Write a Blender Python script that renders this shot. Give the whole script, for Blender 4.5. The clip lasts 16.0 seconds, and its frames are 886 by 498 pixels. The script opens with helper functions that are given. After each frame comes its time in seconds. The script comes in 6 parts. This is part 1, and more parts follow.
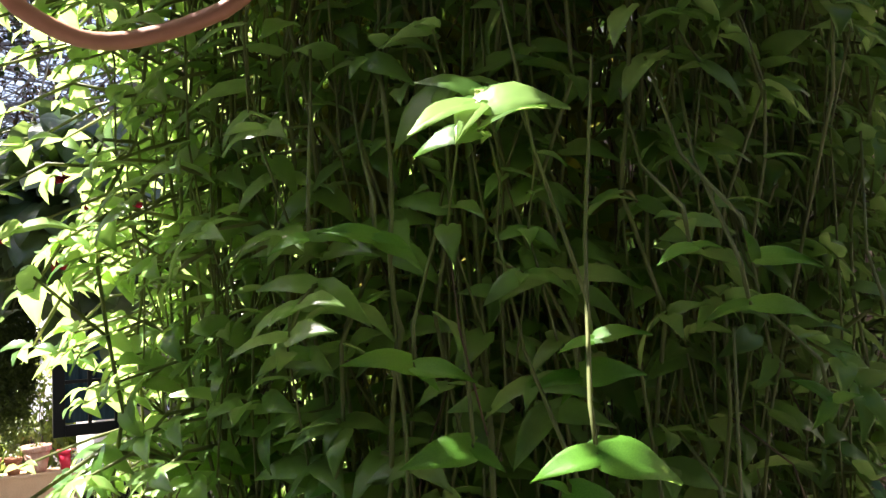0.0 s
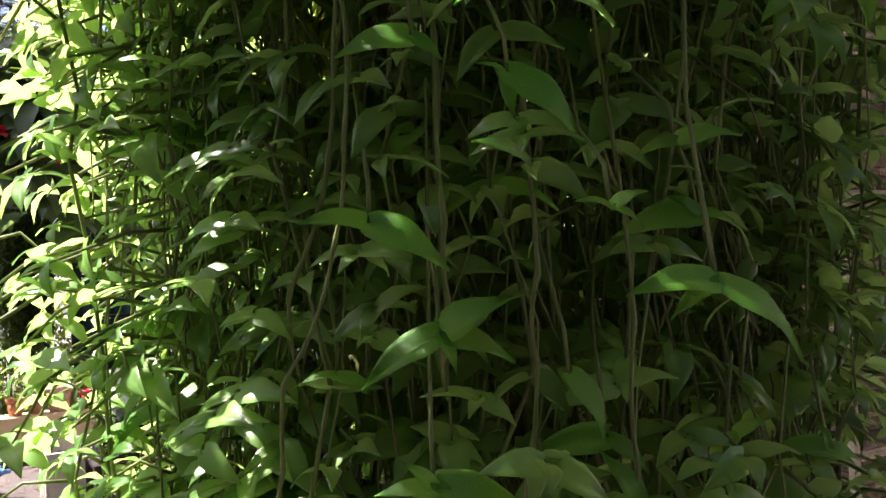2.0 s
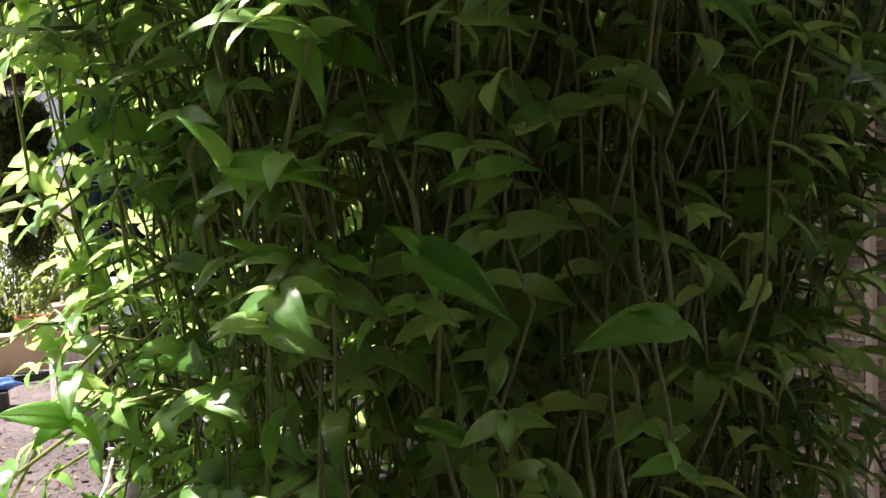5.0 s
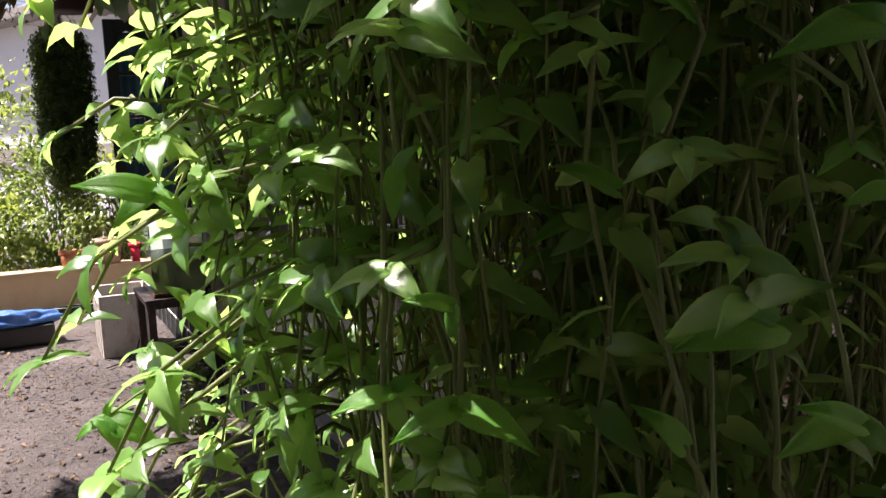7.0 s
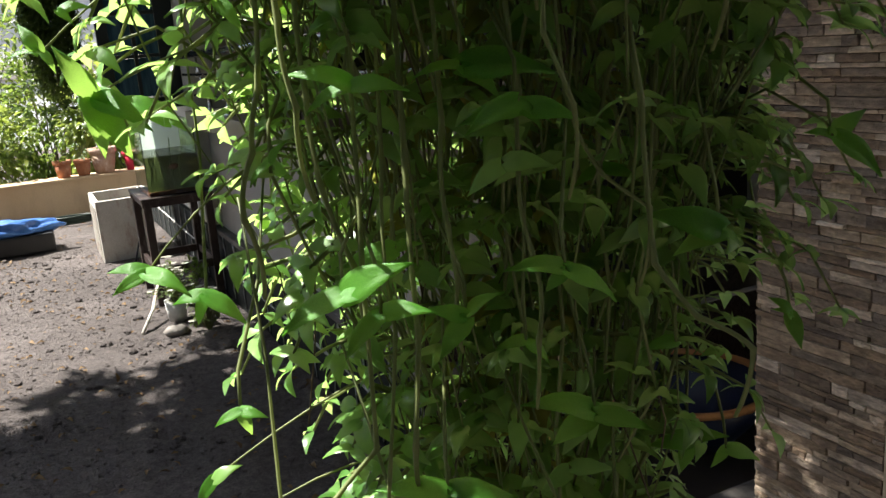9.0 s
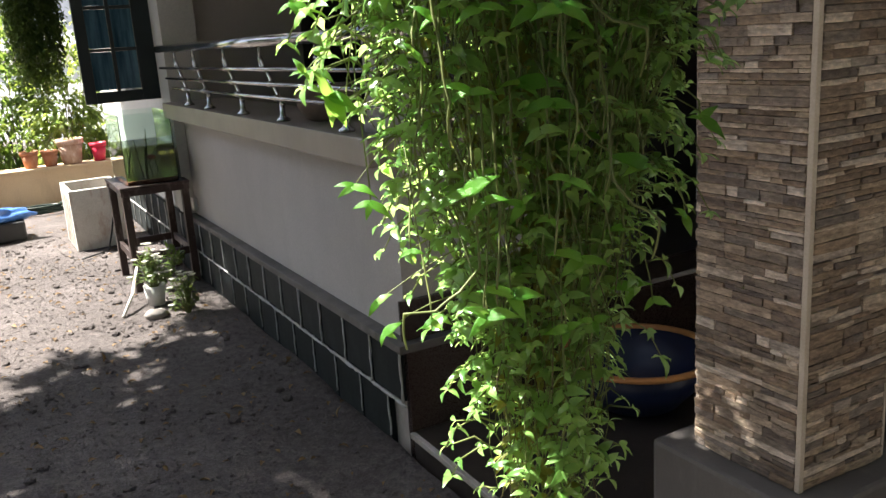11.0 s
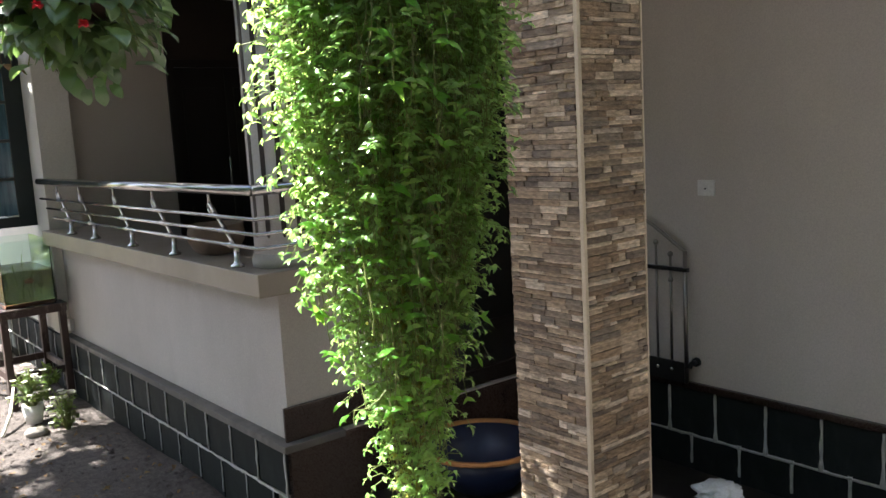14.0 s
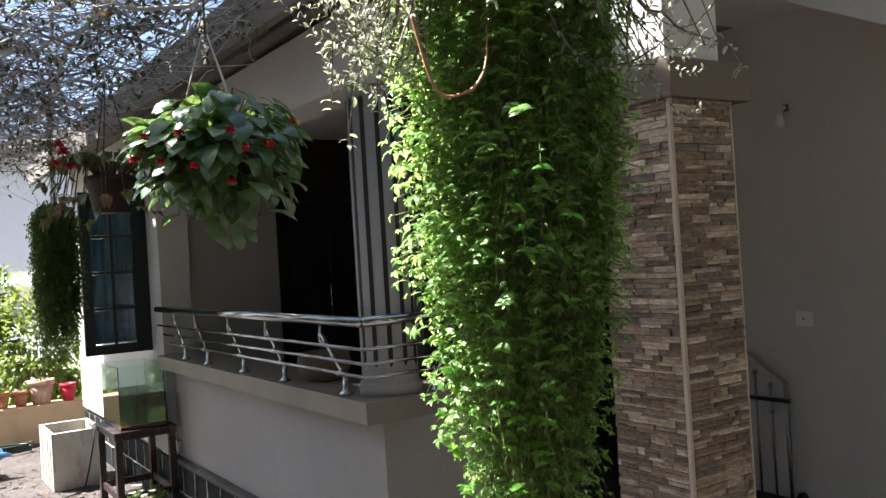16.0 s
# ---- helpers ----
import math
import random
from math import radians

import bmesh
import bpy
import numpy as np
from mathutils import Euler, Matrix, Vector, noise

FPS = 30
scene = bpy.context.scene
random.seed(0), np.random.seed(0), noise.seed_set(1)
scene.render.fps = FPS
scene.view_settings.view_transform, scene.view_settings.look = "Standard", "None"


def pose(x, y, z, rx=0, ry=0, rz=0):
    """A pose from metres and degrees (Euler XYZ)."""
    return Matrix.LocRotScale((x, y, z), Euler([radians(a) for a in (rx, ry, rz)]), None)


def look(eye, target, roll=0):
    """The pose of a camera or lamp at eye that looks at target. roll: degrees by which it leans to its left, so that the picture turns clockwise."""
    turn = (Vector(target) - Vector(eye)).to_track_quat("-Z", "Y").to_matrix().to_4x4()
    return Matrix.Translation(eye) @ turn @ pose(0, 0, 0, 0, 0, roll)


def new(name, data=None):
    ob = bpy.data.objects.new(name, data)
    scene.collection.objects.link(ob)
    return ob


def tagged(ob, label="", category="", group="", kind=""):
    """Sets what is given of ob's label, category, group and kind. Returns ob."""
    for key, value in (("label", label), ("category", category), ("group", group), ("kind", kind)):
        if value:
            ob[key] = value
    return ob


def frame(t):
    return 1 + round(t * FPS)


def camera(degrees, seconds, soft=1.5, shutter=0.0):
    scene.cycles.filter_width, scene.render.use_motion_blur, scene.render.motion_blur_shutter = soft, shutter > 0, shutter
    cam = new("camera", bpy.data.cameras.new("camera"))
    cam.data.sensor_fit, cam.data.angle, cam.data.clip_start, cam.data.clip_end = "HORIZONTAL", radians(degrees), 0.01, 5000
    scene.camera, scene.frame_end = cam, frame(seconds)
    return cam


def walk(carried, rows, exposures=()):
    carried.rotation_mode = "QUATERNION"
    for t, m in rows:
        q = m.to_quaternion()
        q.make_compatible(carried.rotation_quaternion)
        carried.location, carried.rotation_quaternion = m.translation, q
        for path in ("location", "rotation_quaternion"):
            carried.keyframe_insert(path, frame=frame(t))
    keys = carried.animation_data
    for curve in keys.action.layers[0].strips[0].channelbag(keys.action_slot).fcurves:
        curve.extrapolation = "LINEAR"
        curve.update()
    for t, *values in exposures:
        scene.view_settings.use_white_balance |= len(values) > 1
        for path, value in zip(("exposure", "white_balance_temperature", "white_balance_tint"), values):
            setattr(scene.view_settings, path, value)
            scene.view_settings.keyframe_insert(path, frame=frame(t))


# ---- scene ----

# camera and walk
cam = camera(55.0, 16.0, soft=1.5)
PATH = [
    (0, (-1.100, -2.470, 1.990), (-0.090, -0.748, 2.118), -2.3),
    (0.5, (-1.088, -2.463, 1.963), (-0.059, -0.751, 2.070), -2.3),
    (1, (-1.079, -2.466, 1.936), (-0.073, -0.740, 2.032), -2.4),
    (1.5, (-1.080, -2.479, 1.915), (-0.138, -0.715, 1.953), -2.4),
    (2, (-1.080, -2.472, 1.885), (-0.105, -0.726, 1.902), -2.4),
    (2.5, (-1.070, -2.468, 1.849), (-0.153, -0.690, 1.844), -3.1),
    (3, (-1.080, -2.456, 1.811), (-0.151, -0.685, 1.758), -3.2),
    (3.5, (-1.070, -2.435, 1.778), (-0.127, -0.672, 1.717), -3.8),
    (4, (-1.049, -2.434, 1.729), (-0.124, -0.661, 1.661), -3.4),
    (4.2, (-1.054, -2.439, 1.713), (-0.086, -0.691, 1.623), -3.0),
    (6.3, (-1.052, -2.390, 1.687), (-0.181, -0.602, 1.482), -2.7),
    (6.5, (-1.053, -2.388, 1.675), (-0.193, -0.596, 1.451), -2.6),
    (7, (-1.066, -2.386, 1.646), (-0.195, -0.605, 1.379), -2.5),
    (7.5, (-1.061, -2.399, 1.622), (-0.196, -0.622, 1.313), -3.3),
    (8, (-1.059, -2.395, 1.594), (-0.216, -0.614, 1.249), -3.8),
    (8.5, (-1.059, -2.410, 1.557), (-0.208, -0.644, 1.163), -3.9),
    (9, (-1.061, -2.445, 1.513), (-0.219, -0.694, 1.040), -4.6),
    (9.5, (-1.066, -2.455, 1.491), (-0.225, -0.707, 1.002), -4.7),
    (9.7, (-1.078, -2.468, 1.484), (-0.250, -0.713, 0.997), -4.6),
    (11.8, (-1.332, -2.798, 1.604), (-0.351, -1.123, 1.124), -3.5),
    (12, (-1.342, -2.823, 1.622), (-0.362, -1.139, 1.171), -3.3),
    (12.5, (-1.424, -2.901, 1.681), (-0.322, -1.27, 1.326), -3.1),
    (13, (-1.538, -3.004, 1.708), (-0.393, -1.4, 1.368), -3.0),
    (13.5, (-1.602, -3.115, 1.737), (-0.411, -1.555, 1.353), -3.1),
    (14, (-1.663, -3.205, 1.76), (-0.415, -1.666, 1.482), -3.2),
    (14.5, (-1.728, -3.303, 1.785), (-0.5, -1.732, 1.632), -2.6),
    (15, (-1.761, -3.348, 1.802), (-0.539, -1.765, 1.755), -3.3),
    (15.5, (-1.787, -3.332, 1.815), (-0.595, -1.726, 1.81), -4.2),
    (16, (-1.818, -3.299, 1.822), (-0.705, -1.637, 1.839), -3.5),
]
EXPO = [(0.0, 2.65, 6700, 23), (1.5, 2.5, 6700, 23), (2.0, 2.4, 6700, 22), (2.5, 2.75, 6500, 22), (3.0, 2.7, 6300, 22), (3.5, 2.35, 6600, 22), (4.2, 2.4, 6600, 23), (6.3, 1.85, 6700, 26), (7.0, 1.75, 6700, 25), (8.0, 1.75, 6600, 18), (9.5, 1.95, 6500, 9), (12.0, 2.8, 6600, 13), (13.0, 2.95, 6500, 12), (13.5, 3.15, 6500, 11), (15.0, 2.95, 6400, 10), (15.5, 2.82, 6350, 11), (16.0, 2.35, 6300, 13)]
walk(cam, [(t, look(e, g, r)) for t, e, g, r in PATH], EXPO)

# world and sun
SUN_FROM = Vector((-0.72, 0.69, 1.54)).normalized()
world = bpy.data.worlds.new("sky_world")
scene.world = world
world.use_nodes = True
wn = world.node_tree
sky = wn.nodes.new("ShaderNodeTexSky")
sky.sky_type = "NISHITA"
sky.sun_disc = False
sky.sun_elevation = math.asin(SUN_FROM.z)
sky.sun_rotation = math.atan2(SUN_FROM.x, SUN_FROM.y)
sky.air_density, sky.dust_density, sky.ozone_density = 1.0, 2.2, 2.0
wn.links.new(sky.outputs["Color"], wn.nodes["Background"].inputs["Color"])
wn.nodes["Background"].inputs["Strength"].default_value = 0.05
sun = new("sun", bpy.data.lights.new("sun", "SUN"))
sun.data.energy, sun.data.angle, sun.data.color = 5.0, radians(0.55), (1.0, 0.965, 0.90)
sun.matrix_world = look(SUN_FROM * 30, (0, 0, 0))


# materials
def shade(name, rough=0.6, metal=0.0):
    m = bpy.data.materials.new(name)
    m.use_nodes = True
    b = m.node_tree.nodes["Principled BSDF"]
    b.inputs["Roughness"].default_value, b.inputs["Metallic"].default_value = rough, metal
    return m, m.node_tree, b


def noise_node(nt, scale, detail=4.0, rough=0.6, space="Object", stretch=None):
    tc = nt.nodes.new("ShaderNodeTexCoord")
    n = nt.nodes.new("ShaderNodeTexNoise")
    n.inputs["Scale"].default_value, n.inputs["Detail"].default_value, n.inputs["Roughness"].default_value = scale, detail, rough
    if stretch:
        mp = nt.nodes.new("ShaderNodeMapping")
        mp.inputs["Scale"].default_value = stretch
        nt.links.new(tc.outputs[space], mp.inputs["Vector"])
        nt.links.new(mp.outputs["Vector"], n.inputs["Vector"])
    else:
        nt.links.new(tc.outputs[space], n.inputs["Vector"])
    return n


def ramp(nt, fac, stops):
    r = nt.nodes.new("ShaderNodeValToRGB")
    e = r.color_ramp.elements
    while len(e) < len(stops):
        e.new(0.5)
    for k, (p, c) in enumerate(stops):
        e[k].position, e[k].color = p, (*c, 1)
    nt.links.new(fac, r.inputs["Fac"])
    return r.outputs["Color"]


def mixed(nt, a, b, fac, mode="MIX"):
    m = nt.nodes.new("ShaderNodeMix")
    m.data_type, m.blend_type = "RGBA", mode
    if isinstance(fac, float):
        m.inputs[0].default_value = fac
    else:
        nt.links.new(fac, m.inputs[0])
    nt.links.new(a, m.inputs[6])
    nt.links.new(b, m.inputs[7])
    return m.outputs[2]


def bumped(nt, b, height, strength=0.3, dist=0.01):
    k = nt.nodes.new("ShaderNodeBump")
    k.inputs["Strength"].default_value, k.inputs["Distance"].default_value = strength, dist
    nt.links.new(height, k.inputs["Height"])
    nt.links.new(k.outputs["Normal"], b.inputs["Normal"])


def surface(name, c1, c2, rough=0.6, metal=0.0, coarse=1.5, fine=60.0, bump=0.25, dist=0.004, stain=None, stain_amount=0.5, stretch=None):
    """Two scales of colour variation, a fine relief and, if given, stains with a shape of their own."""
    m, nt, b = shade(name, rough, metal)
    n1, n2 = noise_node(nt, coarse, 5, 0.6, stretch=stretch), noise_node(nt, fine, 3, 0.6, stretch=stretch)
    col = ramp(nt, n1.outputs["Fac"], [(0.3, c1), (0.7, c2)])
    grain = ramp(nt, n2.outputs["Fac"], [(0.3, (0.82, 0.82, 0.82)), (0.7, (1.0, 1.0, 1.0))])
    col = mixed(nt, col, grain, 1.0, "MULTIPLY")
    if stain:
        n3 = noise_node(nt, coarse * 2.3 + 0.7, 6, 0.7, stretch=(1, 1, 0.35))
        mask = ramp(nt, n3.outputs["Fac"], [(0.52, (0, 0, 0)), (0.72, (stain_amount,) * 3)])
        rgb = nt.nodes.new("ShaderNodeRGB")
        rgb.outputs[0].default_value = (*stain, 1)
        col = mixed(nt, col, rgb.outputs[0], mask)
    nt.links.new(col, b.inputs["Base Color"])
    rr = ramp(nt, n2.outputs["Fac"], [(0.2, (max(rough - 0.1, 0.02),) * 3), (0.8, (min(rough + 0.12, 1),) * 3)])
    nt.links.new(rr, b.inputs["Roughness"])
    bumped(nt, b, n2.outputs["Fac"], bump, dist)
    return m


def leafy(name, dark, light, through_col, own=False, gloss=0.42, amount=0.42, spec=0.55):
    """A leaf that lets light through; its tint varies from leaf to leaf."""
    m, nt, b = shade(name, gloss)
    if own:
        rnd = nt.nodes.new("ShaderNodeObjectInfo").outputs["Random"]
    else:
        rnd = nt.nodes.new("ShaderNodeNewGeometry").outputs["Random Per Island"]
    mid = tuple((a + c) / 2 for a, c in zip(dark, light))
    col = ramp(nt, rnd, [(0.0, dark), (0.5, mid), (1.0, light)])
    n = noise_node(nt, 70, 3, 0.6)
    vein = ramp(nt, n.outputs["Fac"], [(0.3, (0.72, 0.75, 0.7)), (0.75, (1.08, 1.05, 1.0))])
    col = mixed(nt, col, vein, 1.0, "MULTIPLY")
    nt.links.new(col, b.inputs["Base Color"])
    b.inputs["Specular IOR Level"].default_value = spec
    bumped(nt, b, n.outputs["Fac"], 0.25, 0.002)
    tr = nt.nodes.new("ShaderNodeBsdfTranslucent")
    tcol = nt.nodes.new("ShaderNodeRGB")
    tcol.outputs[0].default_value = (*through_col, 1)
    tc = mixed(nt, tcol.outputs[0], vein, 1.0, "MULTIPLY")
    nt.links.new(tc, tr.inputs["Color"])
    mx = nt.nodes.new("ShaderNodeMixShader")
    mx.inputs[0].default_value = amount
    nt.links.new(b.outputs[0], mx.inputs[1])
    nt.links.new(tr.outputs[0], mx.inputs[2])
    nt.links.new(mx.outputs[0], nt.nodes["Material Output"].inputs["Surface"])
    return m


def clear_glass(name, tint=(0.9, 0.96, 0.94), rough=0.02):
    m, nt, b = shade(name, rough)
    b.inputs["Base Color"].default_value = (*tint, 1)
    b.inputs["Transmission Weight"].default_value = 1.0
    b.inputs["IOR"].default_value = 1.45
    return m


def murky_water():
    m, nt, b = shade("murky_green_water", 0.05)
    n = noise_node(nt, 9, 4, 0.6)
    nt.links.new(ramp(nt, n.outputs["Fac"], [(0.3, (0.08, 0.10, 0.03)), (0.7, (0.17, 0.19, 0.07))]), b.inputs["Base Color"])
    b.inputs["Transmission Weight"].default_value = 0.72
    b.inputs["IOR"].default_value = 1.05
    return m


PLASTER = surface("cream_plaster", (0.405, 0.383, 0.358), (0.48, 0.458, 0.43), 0.8, coarse=1.2, fine=140, bump=0.2, dist=0.002, stain=(0.31, 0.29, 0.265), stain_amount=0.35)
PLASTER_GREY = surface("grey_beige_plaster", (0.53, 0.483, 0.428), (0.61, 0.56, 0.50), 0.75, coarse=0.9, fine=130, bump=0.07, dist=0.002, stain=(0.44, 0.40, 0.35), stain_amount=0.3)
WHITE_PAINT = surface("bright_white_paint", (0.76, 0.77, 0.78), (0.82, 0.83, 0.84), 0.8, coarse=1.0, fine=90, bump=0.1, dist=0.002)
# Lighter copy of the cream plaster for walls that catch more daylight.
PLASTER_LIT = surface("lit_cream_plaster", (0.60, 0.585, 0.535), (0.70, 0.685, 0.63), 0.8, coarse=1.2, fine=140, bump=0.15, dist=0.002, stain=(0.48, 0.46, 0.42), stain_amount=0.3)
CEILING = surface("white_ceiling_paint", (0.62, 0.60, 0.57), (0.70, 0.68, 0.65), 0.85, coarse=0.8, fine=110, bump=0.15, dist=0.002)
CEMENT = surface("worn_cement", (0.30, 0.27, 0.24), (0.42, 0.39, 0.35), 0.85, coarse=3.0, fine=120, bump=0.5, dist=0.004, stain=(0.2, 0.18, 0.16))
LEDGE_TOP = surface("pale_granite_ledge", (0.23, 0.20, 0.165), (0.30, 0.26, 0.215), 0.45, coarse=4.0, fine=220, bump=0.1, dist=0.001, stain=(0.22, 0.19, 0.15))
BROWN_PAINT = surface("brown_beam_paint", (0.12, 0.09, 0.07), (0.17, 0.13, 0.10), 0.7, coarse=1.5, fine=90, bump=0.25, dist=0.002)
# Dark brown of the flutes; also paints the shade over the door.
FLUTE_AND_SHADE = surface("dark_brown_flute_and_shade", (0.018, 0.012, 0.009), (0.035, 0.024, 0.018), 0.6, coarse=3, fine=90, bump=0.2, dist=0.002)
BOWL_CLAY = surface("grey_brown_clay", (0.140, 0.105, 0.077), (0.238, 0.182, 0.140), 0.8, coarse=5, fine=90, bump=0.4, dist=0.003)
BLACK_TILE = surface("black_granite_tile", (0.007, 0.010, 0.010), (0.016, 0.021, 0.021), 0.62, coarse=5.0, fine=200, bump=0.12, dist=0.001, stain=(0.035, 0.042, 0.04), stain_amount=0.35)
BLACK_TILE.node_tree.nodes["Principled BSDF"].inputs["Specular IOR Level"].default_value = 0.22
DARK_CEMENT = surface("dark_grey_cement", (0.095, 0.088, 0.082), (0.17, 0.155, 0.142), 0.85, coarse=4.0, fine=120, bump=0.5, dist=0.004, stain=(0.26, 0.24, 0.22), stain_amount=0.35)
GROUT = surface("pale_grout", (0.36, 0.37, 0.35), (0.56, 0.56, 0.53), 0.9, coarse=8.0, fine=150, bump=0.6, dist=0.004, stain=(0.2, 0.2, 0.18))
BROWN_GRANITE = surface("dark_brown_granite", (0.022, 0.012, 0.010), (0.045, 0.026, 0.02), 0.28, coarse=3.0, fine=240, bump=0.05, dist=0.001)
DARK_FLOOR = surface("dark_polished_floor", (0.018, 0.014, 0.012), (0.035, 0.028, 0.024), 0.35, coarse=2.0, fine=120, bump=0.2, dist=0.002, stain=(0.07, 0.06, 0.05))
PEDESTAL = surface("dark_grey_pedestal_paint", (0.075, 0.068, 0.062), (0.11, 0.10, 0.092), 0.6, coarse=3.0, fine=90, bump=0.3, dist=0.003, stain=(0.2, 0.18, 0.16), stain_amount=0.3)
TRIM_STRIP = surface("cream_corner_strip", (0.42, 0.35, 0.26), (0.55, 0.47, 0.37), 0.75, coarse=6.0, fine=160, bump=0.4, dist=0.002)
STEEL = surface("brushed_steel", (0.44, 0.44, 0.43), (0.58, 0.58, 0.57), 0.14, 1.0, coarse=6.0, fine=120, bump=0.05, dist=0.001)
STEEL_DARK = surface("dull_gate_steel", (0.28, 0.26, 0.24), (0.38, 0.36, 0.33), 0.35, 1.0, coarse=6.0, fine=120, bump=0.05, dist=0.001)
BLACK_METAL = surface("black_metal_plate", (0.012, 0.012, 0.012), (0.025, 0.025, 0.025), 0.4, 0.2, coarse=4, fine=120, bump=0.1, dist=0.001)
DARK_WOOD = surface("dark_painted_wood", (0.028, 0.014, 0.012), (0.055, 0.030, 0.024), 0.5, coarse=4.0, fine=60, bump=0.4, dist=0.003, stain=(0.42, 0.36, 0.32), stretch=(1, 1, 0.15))
SHUTTER_PAINT = surface("black_green_shutter_paint", (0.006, 0.013, 0.014), (0.014, 0.025, 0.026), 0.42, coarse=4.0, fine=80, bump=0.15, dist=0.002)
# Near-black of the door wood; also painted on the entrance as deep shade.
BLACK_DOOR_SHADE = surface("near_black_door_and_shade", (0.010, 0.008, 0.007), (0.022, 0.017, 0.014), 0.5, coarse=3.0, fine=70, bump=0.3, dist=0.003, stretch=(1, 1, 0.15))
GLASS = clear_glass("aquarium_glass", (0.82, 0.93, 0.88))
WATER = murky_water()
# Blue pane colour with vertical streaks that paint in reflected bars.
BLUE_GLASS_REFLECTING = surface("blue_pane_painted_reflection", (0.012, 0.045, 0.075), (0.09, 0.20, 0.26), 0.06, coarse=2.2, fine=30, bump=0.05, dist=0.001, stretch=(9, 9, 0.9))
PALE_CLAY = surface("bleached_patterned_clay", (0.42, 0.22, 0.14), (0.62, 0.44, 0.34), 0.85, coarse=14, fine=90, bump=0.5, dist=0.004, stain=(0.72, 0.6, 0.52), stain_amount=0.7)
EAVE = surface("stained_grey_eave", (0.17, 0.15, 0.135), (0.26, 0.235, 0.21), 0.85, coarse=2, fine=90, bump=0.3, dist=0.003, stain=(0.09, 0.08, 0.07))
TERRACOTTA = surface("terracotta", (0.36, 0.13, 0.06), (0.48, 0.20, 0.10), 0.85, coarse=5, fine=90, bump=0.4, dist=0.003, stain=(0.5, 0.4, 0.33), stain_amount=0.4)
BROWN_POT = surface("brown_plastic_pot", (0.022, 0.011, 0.008), (0.04, 0.019, 0.013), 0.5, coarse=5, fine=70, bump=0.1)
PINK_PLASTIC = surface("pink_red_plastic", (0.70, 0.02, 0.06), (0.80, 0.05, 0.10), 0.35, coarse=5, fine=70, bump=0.08)
BLUE_PLASTIC = surface("blue_plastic_sheet", (0.04, 0.13, 0.42), (0.10, 0.26, 0.62), 0.35, coarse=5, fine=30, bump=0.5, dist=0.01)
NAVY_PLASTIC = surface("navy_plastic", (0.006, 0.011, 0.04), (0.010, 0.019, 0.06), 0.4, coarse=5, fine=60, bump=0.1)
ORANGE_PLASTIC = surface("dull_orange_plastic", (0.42, 0.17, 0.05), (0.52, 0.24, 0.08), 0.5, coarse=5, fine=60, bump=0.1)
BLACK_PLASTIC = surface("black_plastic", (0.012, 0.012, 0.013), (0.03, 0.03, 0.03), 0.45, coarse=5, fine=60, bump=0.2)
WHITE_PLASTIC = surface("white_plastic", (0.72, 0.71, 0.67), (0.80, 0.79, 0.76), 0.4, coarse=5, fine=60, bump=0.08)
OLD_WHITE = surface("weathered_white_foam", (0.62, 0.58, 0.50), (0.76, 0.73, 0.66), 0.8, coarse=4, fine=90, bump=0.4, dist=0.004, stain=(0.33, 0.16, 0.09), stain_amount=0.75)
BAG = surface("crumpled_white_bag", (0.66, 0.70, 0.74), (0.80, 0.83, 0.86), 0.35, coarse=14, fine=90, bump=0.6, dist=0.006)
# Brown of real dry stems, darkened to imitate shade inside the vine.
DRY_STEM_DARKENED = surface("dry_brown_stem_darkened", (0.075, 0.052, 0.026), (0.14, 0.10, 0.05), 0.8, coarse=20, fine=200, bump=0.3, dist=0.001)
PINK_BRANCH = surface("pinkish_young_branch", (0.45, 0.20, 0.12), (0.58, 0.30, 0.18), 0.5, coarse=12, fine=160, bump=0.25, dist=0.001)
# Lightened bark copy that paints sunlight onto the overhead twigs.
SUNLIT_BARK = surface("sunlit_dry_bark", (0.42, 0.40, 0.40), (0.64, 0.62, 0.62), 0.7, coarse=8, fine=90, bump=0.5, dist=0.002)
BARK = surface("grey_dry_bark", (0.13, 0.11, 0.10), (0.24, 0.21, 0.19), 0.9, coarse=8, fine=90, bump=0.7, dist=0.003)
STEM = leafy("green_stem", (0.13, 0.17, 0.06), (0.26, 0.29, 0.12), (0.40, 0.48, 0.10), gloss=0.5, spec=0.4, amount=0.25)
LEAF = leafy("vine_leaf", (0.034, 0.140, 0.016), (0.29, 0.54, 0.15), (0.52, 0.75, 0.22), gloss=0.32, spec=0.7, amount=0.50)
LEAF_OWN = leafy("vine_leaf_near", (0.042, 0.200, 0.018), (0.125, 0.385, 0.048), (0.44, 0.73, 0.13), own=True, gloss=0.36, spec=0.35, amount=0.46)
LEAF_OLD = leafy("vine_leaf_old", (0.12, 0.135, 0.03), (0.24, 0.24, 0.06), (0.46, 0.46, 0.10), amount=0.5)
# Pale shrub leaf, whitened further to imitate leaves blown out by sun.
LEAF_PALE_LIT = leafy("pale_lit_shrub_leaf", (0.34, 0.38, 0.27), (0.58, 0.61, 0.49), (0.52, 0.56, 0.36), gloss=0.36, spec=0.9)
# Brighter, yellower copy of the bush leaf with sunlight put into its colour.
LEAF_SUNNY = leafy("sunlit_yellow_green_bush_leaf", (0.08, 0.15, 0.03), (0.26, 0.33, 0.08), (0.42, 0.52, 0.10), gloss=0.36, spec=0.7)
LEAF_BROAD = leafy("broad_basket_leaf", (0.042, 0.10, 0.042), (0.14, 0.22, 0.10), (0.28, 0.44, 0.10), gloss=0.3, amount=0.3, spec=1.0)
